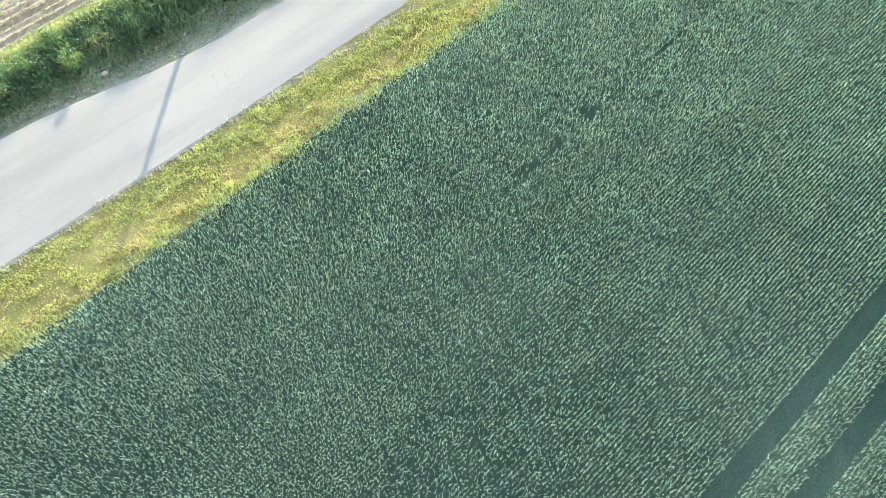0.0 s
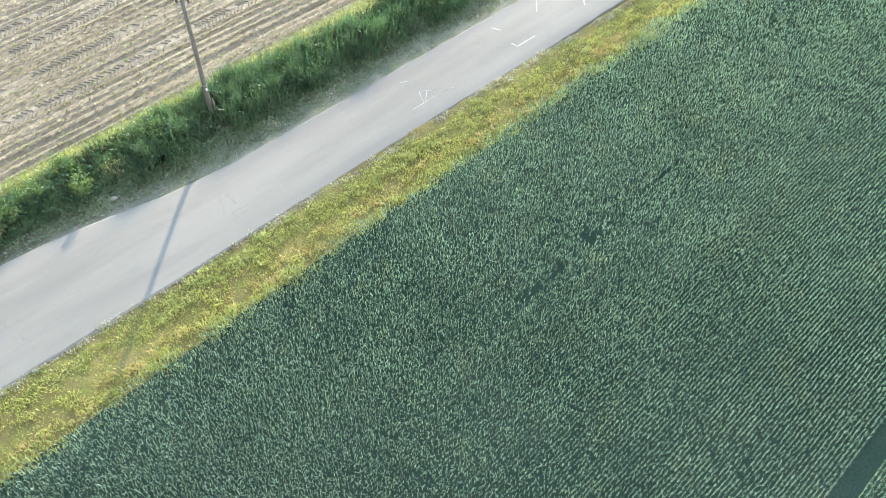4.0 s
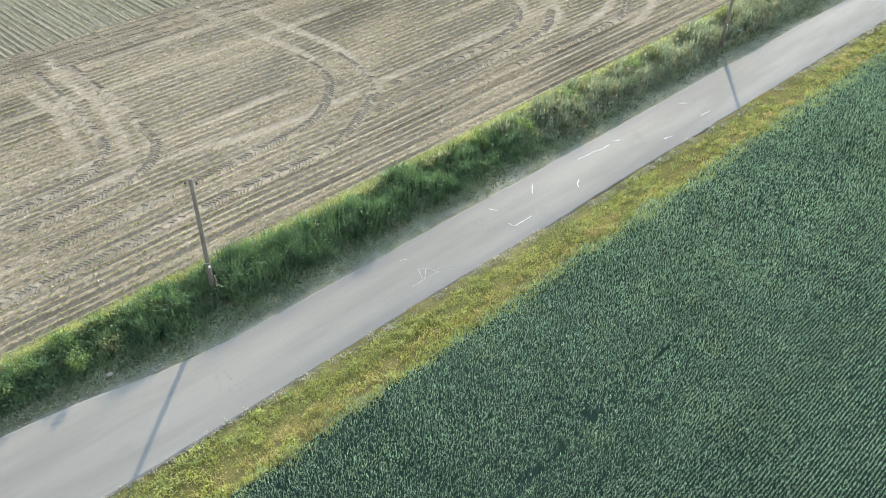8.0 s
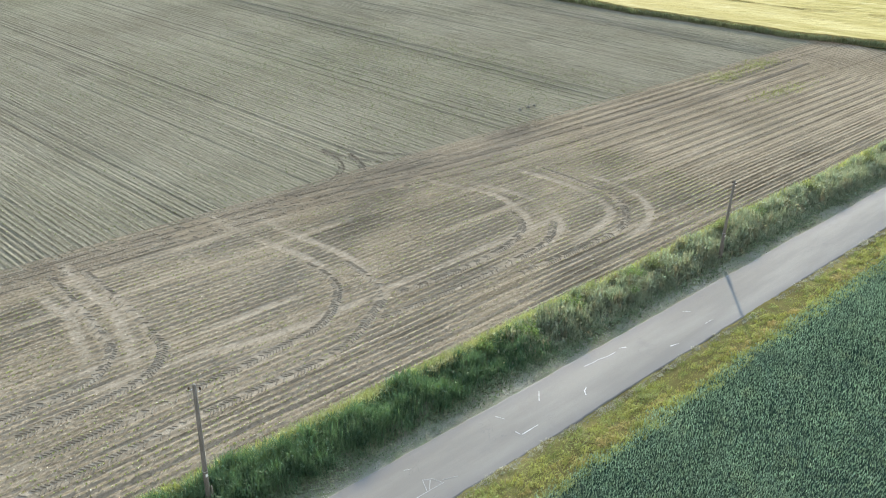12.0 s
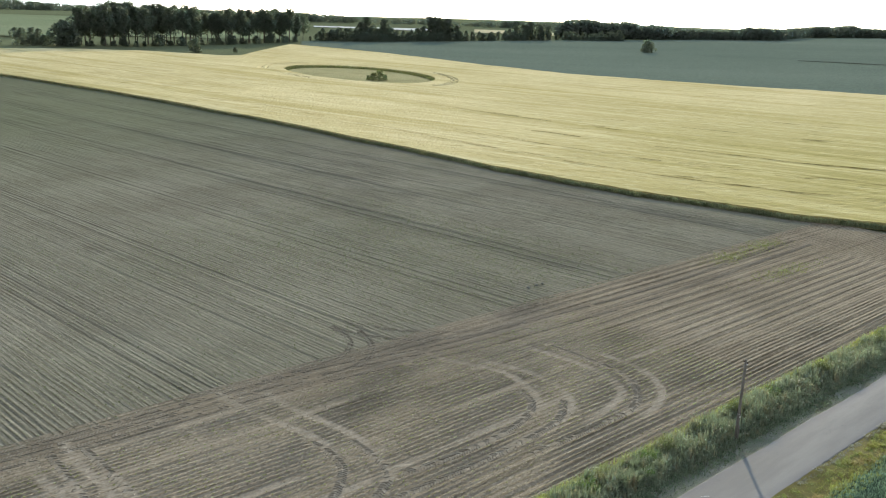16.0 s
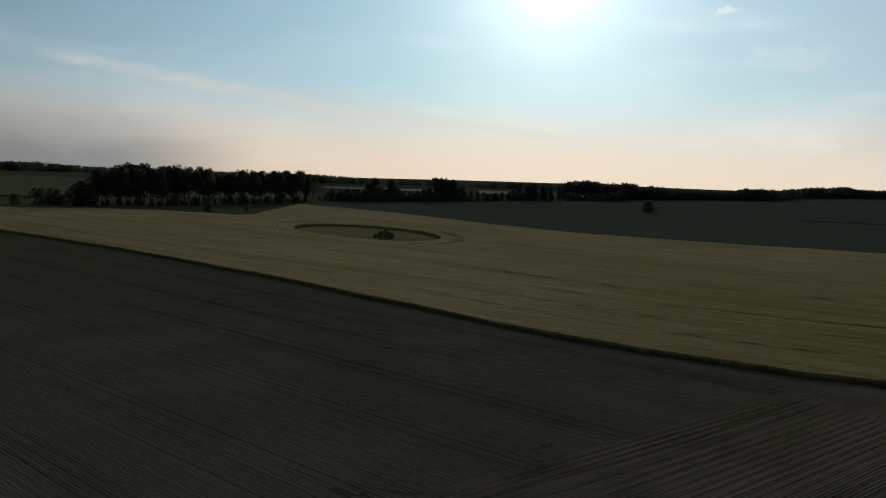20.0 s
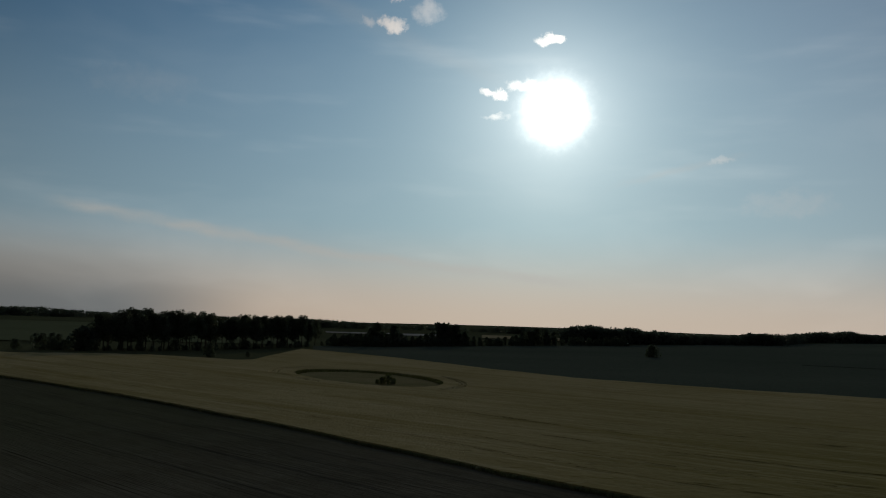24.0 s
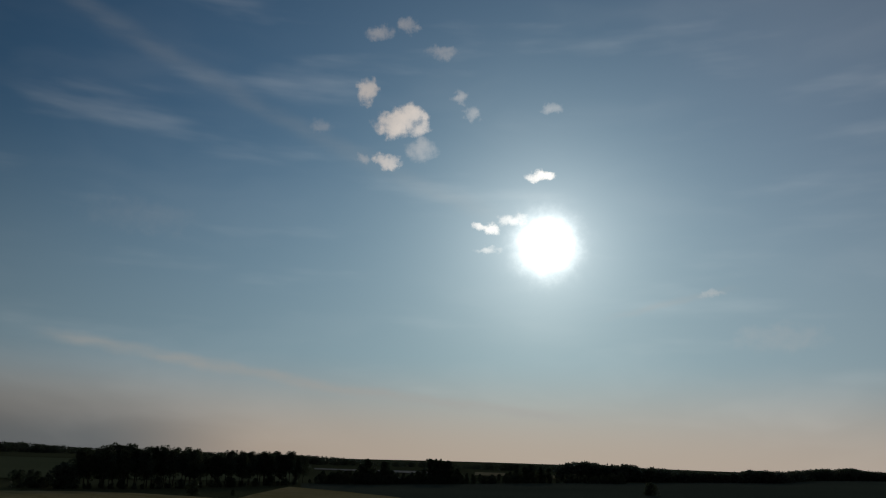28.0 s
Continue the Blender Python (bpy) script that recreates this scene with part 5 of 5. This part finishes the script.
def shrub(name, tall, spread, leaves, leaf, seed, material, blossoms=0):
    g = np.random.default_rng(seed)
    bm = bmesh.new()
    tips = []
    for k in range(9):
        a, out = k * 2.4 + g.uniform(-0.4, 0.4), spread * g.uniform(0.25, 0.85)
        top = Vector((math.cos(a) * out, math.sin(a) * out, tall * g.uniform(0.55, 0.95)))
        tube(bm, [(0.03 * math.cos(a), 0.03 * math.sin(a), -0.1), top * 0.45 + Vector((0, 0, 0.1 * tall)), top], [0.03, 0.02, 0.006], 5)
        tips.append(top)
    thing = new(name)
    part("stems", bm, BARK, thing)
    c = np.array([tips[i] for i in g.integers(0, 9, leaves)])
    p = c * g.uniform(0.5, 1.05, leaves)[:, None] + g.normal(0, 0.17 * spread, (leaves, 3))
    p[:, 2] = np.clip(p[:, 2], 0.05, tall * 1.1)
    v, q = cards(p, g.uniform(0.6, 1.3, leaves) * leaf, g)
    net("foliage", v, q, material=material, parent=thing)
    if blossoms:
        c = np.array([tips[i] for i in g.integers(0, 9, blossoms)]) + g.normal(0, 0.2 * spread, (blossoms, 3))
        c[:, 2] = np.abs(c[:, 2]) + 0.12 * tall
        v, q = cards(c, g.uniform(0.5, 1.1, blossoms) * 0.075, g, 0.0)
        net("blossom", v, q, material=BLOSSOM, parent=thing, label="small white flower heads")
    return thing


def build_shrubs():
    kinds = [shrub("shrub", 1.35, 0.9, 900, 0.11, 301, SHRUB_LEAF, 26), shrub("shrub", 1.1, 1.0, 800, 0.10, 302, SHRUB_LEAF),
             shrub("shrub", 1.0, 0.8, 700, 0.09, 303, PALE_SHRUB, 14), shrub("shrub", 1.5, 0.8, 900, 0.10, 304, PALE_SHRUB)]
    words = ["green shrub with small white blossoms beside the lane", "dense dark green shrub in the ditch", "pale grey-green shrub with a few blossoms", "tall pale shrub in the roadside weeds"]
    places = [(62.7, 30.2, 3), (50.7, 31.4, 3), (43.2, 32.0, 2), (36.4, 30.8, 1), (27.6, 30.5, 0), (5.2, 31.9, 1), (3.4, 31.5, 0), (7.2, 30.4, 2), (2.1, 31.0, 1), (5.5, 30.4, 0),
              (9.6, 31.4, 0), (0.2, 31.8, 1), (-2.0, 31.0, 0), (-4.6, 31.6, 1), (1.0, 30.3, 2), (-7.0, 31.2, 0), (39.5, 29.9, 2), (46.6, 30.2, 0), (54.0, 30.5, 1), (58.6, 30.3, 2),
              (60.5, 31.6, 3), (66.0, 31.4, 1), (70.5, 30.6, 2), (75.0, 31.2, 3), (80.5, 30.6, 1), (87.0, 31.0, 3), (48.3, 31.6, 1), (33.0, 31.6, 1), (41.5, 31.2, 1), (95.0, 30.8, 2)]
    g = np.random.default_rng(310)
    used = set()
    for u, v, k in places:
        q = ROAD @ Vector((u, v, -0.1))
        m = pose(q.x, q.y, q.z, 0, 0, g.uniform(0, 360))
        if k in used:
            ob = copy_thing(kinds[k], m)
        else:
            ob, _ = kinds[k], used.add(k)
            ob.matrix_world = m
            tagged(ob, words[k], "shrub", "shrubs beside the lane")
        ob.scale = [float(g.uniform(0.8, 1.15)) * (0.6 if v < 30.8 and u > 12 else 1.0)] * 3


build_shrubs()


def tree(name, tall, crown_from, wide, leaves, leaf, seed, lobes=14, material=None):
    """A broadleaf tree: tapered trunk, limbs, and a ragged crown of many leaf clumps."""
    g = np.random.default_rng(seed)
    thing = new(name)
    bm = bmesh.new()
    bend = g.normal(0, 0.012 * tall, 2)
    stem = [(0, 0, -0.5), (bend[0] * 0.3, bend[1] * 0.3, tall * 0.3), (bend[0], bend[1], tall * 0.62), (bend[0] * 1.4, bend[1] * 1.4, tall * 0.93)]
    tube(bm, stem, [tall * 0.016, tall * 0.012, tall * 0.008, tall * 0.002], 7)
    mids = []
    for k in range(lobes):
        z = tall * (crown_from + (0.94 - crown_from) * (k + 0.5) / lobes)
        f = (z / tall - crown_from) / (1 - crown_from)
        reach = wide * tall * (0.55 + 0.6 * math.sin(min(1, f * 1.15 + 0.12) * math.pi)) * g.uniform(0.35, 0.75)
        a = k * 2.4 + g.uniform(-0.5, 0.5)
        end = (bend[0] + math.cos(a) * reach, bend[1] + math.sin(a) * reach, z + 0.04 * tall)
        low = (bend[0] * 0.8, bend[1] * 0.8, z - 0.08 * tall)
        tube(bm, [low, ((low[0] + end[0]) / 2, (low[1] + end[1]) / 2, z - 0.03 * tall), end], [tall * 0.005, tall * 0.003, tall * 0.001], 5)
        mids.append((*end, wide * tall * g.uniform(0.32, 0.55)))
    mids.append((stem[-1][0], stem[-1][1], tall * 0.93, wide * tall * 0.33))
    part("trunk", bm, BARK, thing)
    mids = np.array(mids)
    pick = mids[g.integers(0, len(mids), leaves)]
    d = g.normal(size=(leaves, 3))
    d /= np.linalg.norm(d, axis=1)[:, None]
    p = pick[:, :3] + d * (pick[:, 3] * g.uniform(0.45, 1.1, leaves) ** 0.6)[:, None] * np.array([1, 1, 0.9])
    v, q = cards(p, g.uniform(0.6, 1.4, leaves) * leaf, g)
    net("crown", v, q, material=material or TREE_LEAF, parent=thing)
    return thing


def stand(kinds, label, category, group, spots, seed, flat=1.0):
    """Set copies of the kinds at spots: heading, distance, kind, scale."""
    g = np.random.default_rng(seed)
    used = set()
    for az, r, k, size in spots:
        x, y = r * math.sin(radians(az)), r * math.cos(radians(az))
        m = pose(x, y, float(land(np.array(x), np.array(y))) - 0.3, 0, 0, g.uniform(0, 360))
        if k in used:
            ob = copy_thing(kinds[k], m)
        else:
            ob = kinds[k]
            used.add(k)
            ob.matrix_world = m
            tagged(ob, label[k % len(label)], category, group)
        ob.scale = (size, size, size * flat)


def build_trees():
    g = np.random.default_rng(400)
    # the tall row behind the grain
    row = [tree("poplar_tree", 27.0, low, girth, 2100, 1.0, 401 + k, 19) for k, (low, girth) in enumerate(((0.26, 0.23), (0.36, 0.21), (0.30, 0.26), (0.2, 0.22), (0.4, 0.24)))]
    spots = []
    for k, az in enumerate(np.arange(-21.9, -8.4, 0.22)):
        top = np.interp(az, [-21.7, -19.8, -18.1, -16.1, -14.4, -11.9, -10.5, -8.7], [-0.15, 0.26, 0.31, 0.14, 0.02, 0.07, 0.22, 0.17])
        r = np.interp(az, [-22, -18.6, -15.5, -12, -8.6], [650, 655, 680, 715, 770]) + g.uniform(-6, 22)
        high = EYE - rise(r) + r * math.tan(radians(top)) + 0.3
        spots.append((az + g.uniform(-0.2, 0.2), r, int(g.integers(0, 5)) if k > 5 else k % 5, float(high / 27.0 * g.uniform(0.84, 1.03))))
    stand(row, ["tall dark poplar in a row behind the grain"], "tree", "poplar row", spots, 11)
    # bushes at the foot of the row and alone in the fields
    low = [tree("bush", 8.0, -0.02, 0.45, 750, 0.85, 420 + k, 14) for k in range(3)]
    spots = [(-25.1, 640, 0, 1.4), (-24.2, 645, 1, 1.2), (-22.95, 634, 2, 2.1), (-22.35, 640, 0, 1.9), (-22.7, 638, 1, 2.3), (-25.4, 735, 2, 1.0), (-24.95, 738, 0, 1.0), (-24.5, 736, 1, 1.05), (-24.1, 735, 0, 0.95), (-23.8, 640, 0, 1.0), (-24.5, 640, 2, 1.05), (-26.4, 636, 1, 1.0), (-15.15, 592, 2, 1.25), (-23.5, 650, 1, 1.1),
             (-14.9, 596, 0, 0.7), (-12.6, 600, 1, 0.5), (3.5, 880, 0, 1.0), (3.9, 884, 2, 0.9), (8.3, 955, 1, 0.9)]
    for az in np.arange(-21.8, -8.7, 0.34):
        if g.random() < 0.72:
            spots.append((az + g.uniform(-0.15, 0.15), np.interp(az, [-22, -18.6, -15.5, -12, -8.6], [642, 647, 672, 706, 760]) + g.uniform(-4, 4), int(g.integers(0, 3)), float(g.uniform(0.4, 1.25))))
    for az in np.arange(-7.3, 12.8, 0.36):
        if 2.9 < az < 3.4 or 4.3 < az < 4.8 or 8.0 < az < 8.6:
            continue
        r = np.interp(az, [-7.6, -4.2, 0.6, 4, 8.9, 12.6], [782, 789, 842, 887, 962, 997])
        spots.append((az + g.uniform(-0.12, 0.12), r, int(g.integers(0, 3)), float(g.uniform(0.85, 1.3))))
    stand(low, ["dark rounded bush in open farmland"], "bush", "field bushes", spots, 12, 0.85)
    willow = tree("willow_bush", 4.4, -0.05, 0.5, 900, 0.5, 431, 16, PALE_SHRUB)
    stand([willow], ["wide pale grey-green bush in the hollow"], "bush", "willow bushes in the hollow", [(-4.05, 410, 0, 0.5), (-3.7, 408, 0, 0.8), (-3.3, 408, 0, 1.0), (-2.95, 410, 0, 0.65)], 14)
    lone = tree("round_bush", 10.0, -0.1, 0.66, 1700, 1.0, 433, 26)
    stand([lone], ["lone round bush in the green field"], "bush", "", [(14.15, 776, 0, 1.0)], 15)
    # looser line of trees in the middle distance
    mid = [tree("broadleaf_tree", 16.0, 0.04, 0.34, 1000, 1.4, 440 + k, 14) for k in range(4)]
    spots = []
    for k, az in enumerate(np.arange(-7.9, 12.6, 0.34)):
        if 2.7 < az < 3.2 or 4.4 < az < 4.9 or 7.8 < az < 8.8:
            continue
        top = np.interp(az, [-8.3, -7.7, -7.1, -5.5, -4.7, -4.45, -3.95, -3.7, -3.3, -2.9, -2.5, -1.8, -1.1, -0.5, -0.1, 1.3, 1.8, 3, 3.6, 4.3, 5.2, 6.3, 7.2, 7.7, 8.3, 9.3, 10.2, 11.7, 13],
                        [-1.6, -1.4, -0.93, -0.94, -0.95, -0.12, -0.11, -0.85, -0.8, -0.19, -0.6, -1.0, -0.87, -0.6, -0.1, -0.06, -0.8, -0.8, -0.95, -0.82, -0.66, -0.21, -0.24, -0.34, -0.92, -0.6, -0.8, -0.5, -0.5])
        r = np.interp(az, [-7.6, -4.2, 0.6, 4, 8.9, 12.6], [785, 792, 845, 890, 965, 1000]) + g.uniform(0, 20)
        high = EYE - rise(r) + r * math.tan(radians(top)) + 0.3
        spots.append((az + g.uniform(-0.15, 0.15), r, k % 4, float(high / 16.0 * g.uniform(0.82, 1.05))))
    stand(mid, ["dark broadleaf tree in a hedge line between fields"], "tree", "hedge line trees", spots, 13)


def build_forest(name, label, edge_az, edge_r, edge_top, seed, count, deep):
    """Distant wood: crowns side by side along an edge and some way behind it."""
    g = np.random.default_rng(seed)
    ps, sizes = [], []
    for k in range(count):
        az = g.uniform(edge_az[0], edge_az[-1])
        r0 = np.interp(az, edge_az, edge_r)
        r = r0 + deep * g.random() ** 1.5
        x, y = r * math.sin(radians(az)), r * math.cos(radians(az))
        base = float(land(np.array(x), np.array(y)))
        high = EYE + r * math.tan(radians(np.interp(az, edge_az, edge_top))) - base
        high = max(5.0, high * g.uniform(0.82, 1.0))
        w = high * g.uniform(0.34, 0.55)
        m = 68
        d = g.normal(size=(m, 3))
        d /= np.linalg.norm(d, axis=1)[:, None]
        f = g.uniform(0.6, 1.0, m)[:, None]
        ps.append(np.array([x, y, base + high * 0.48]) + d * f * np.array([w, w, high * 0.52]))
        sizes.append(g.uniform(0.12, 0.23, m) * high)
    p, s = np.concatenate(ps), np.concatenate(sizes)
    v, q = cards(p, s, g)
    tagged(net(name, v, q, material=FOREST_LEAF), label, "forest", kind="stuff")


build_trees()
build_forest("forest", "dark wood on the far slope", [8.4, 9.2, 10.2, 11.4, 13.1, 13.7, 14.2, 15.2, 16.6, 17.7, 19, 20.1, 22.1, 23.6, 24.8, 25.9, 26.7, 28, 34], [1020, 1030, 1040, 1050, 1060, 1070, 1075, 1090, 1110, 1130, 1150, 1170, 1200, 1400, 1450, 1500, 1540, 1570, 1620],
             [-0.02, 0.15, 0.22, 0.1, 0.12, -0.12, -0.01, -0.1, -0.18, -0.17, -0.2, 0.03, 0.0, 0.18, 0.28, 0.33, 0.18, 0.18, 0.2], 501, 1150, 90)
build_forest("forest_far", "blue-dark wooded ridge on the horizon", [-34, -26.3, -25, -24.5, -23.1, -21.7, -15, -8], [1600, 1590, 1590, 1590, 1600, 1620, 1700, 1750], [0.2, 0.22, 0.28, 0.18, 0.13, 0.07, 0.04, 0.0], 502, 520, 120)
build_forest("forest_ridge", "low wooded ridge along the horizon", [-9, -7.5, -6.5, -5.3, -3.6, -0.6, 1.7, 2.9, 3.6, 5.8, 8.4, 9.5], [1330, 1330, 1335, 1340, 1350, 1360, 1380, 1360, 1350, 1350, 1350, 1350],
             [0.06, 0.03, -0.03, -0.09, -0.18, -0.14, -0.38, -0.2, -0.11, -0.05, -0.03, 0.0], 503, 420, 90)


def field_stone(seed):
    bm = bmesh.new()
    bmesh.ops.create_icosphere(bm, subdivisions=2, radius=0.22)
    for v in bm.verts:
        v.co *= 1 + 0.35 * noise.noise(v.co * 4 + Vector((seed, 0, 0)))
        v.co.z *= 0.75
    return part("stone", bm, STONE)


for k, (x, y, s) in enumerate(((12.6, 96.2, 1.0), (13.7, 97.2, 1.1), (14.5, 97.9, 0.9))):
    ob = tagged(field_stone(k * 7.3), "grey stone lying in the bare field", "stone", "stones in the field")
    ob.matrix_world = pose(x, y, 0.07, 0, 0, k * 70)
    ob.scale = (s, s, s)

verge_stone = field_stone(31.7)
verge_stone.data.materials[0] = EDGE_STONE
q = ROAD @ Vector((6.4, 29.1, 0.0))
verge_stone.matrix_world = pose(q.x, q.y, 0.04, 0, 0, 30)
verge_stone.scale = (0.75, 0.45, 0.5)
tagged(verge_stone, "pale whitish stone lying on the weedy verge", "stone")
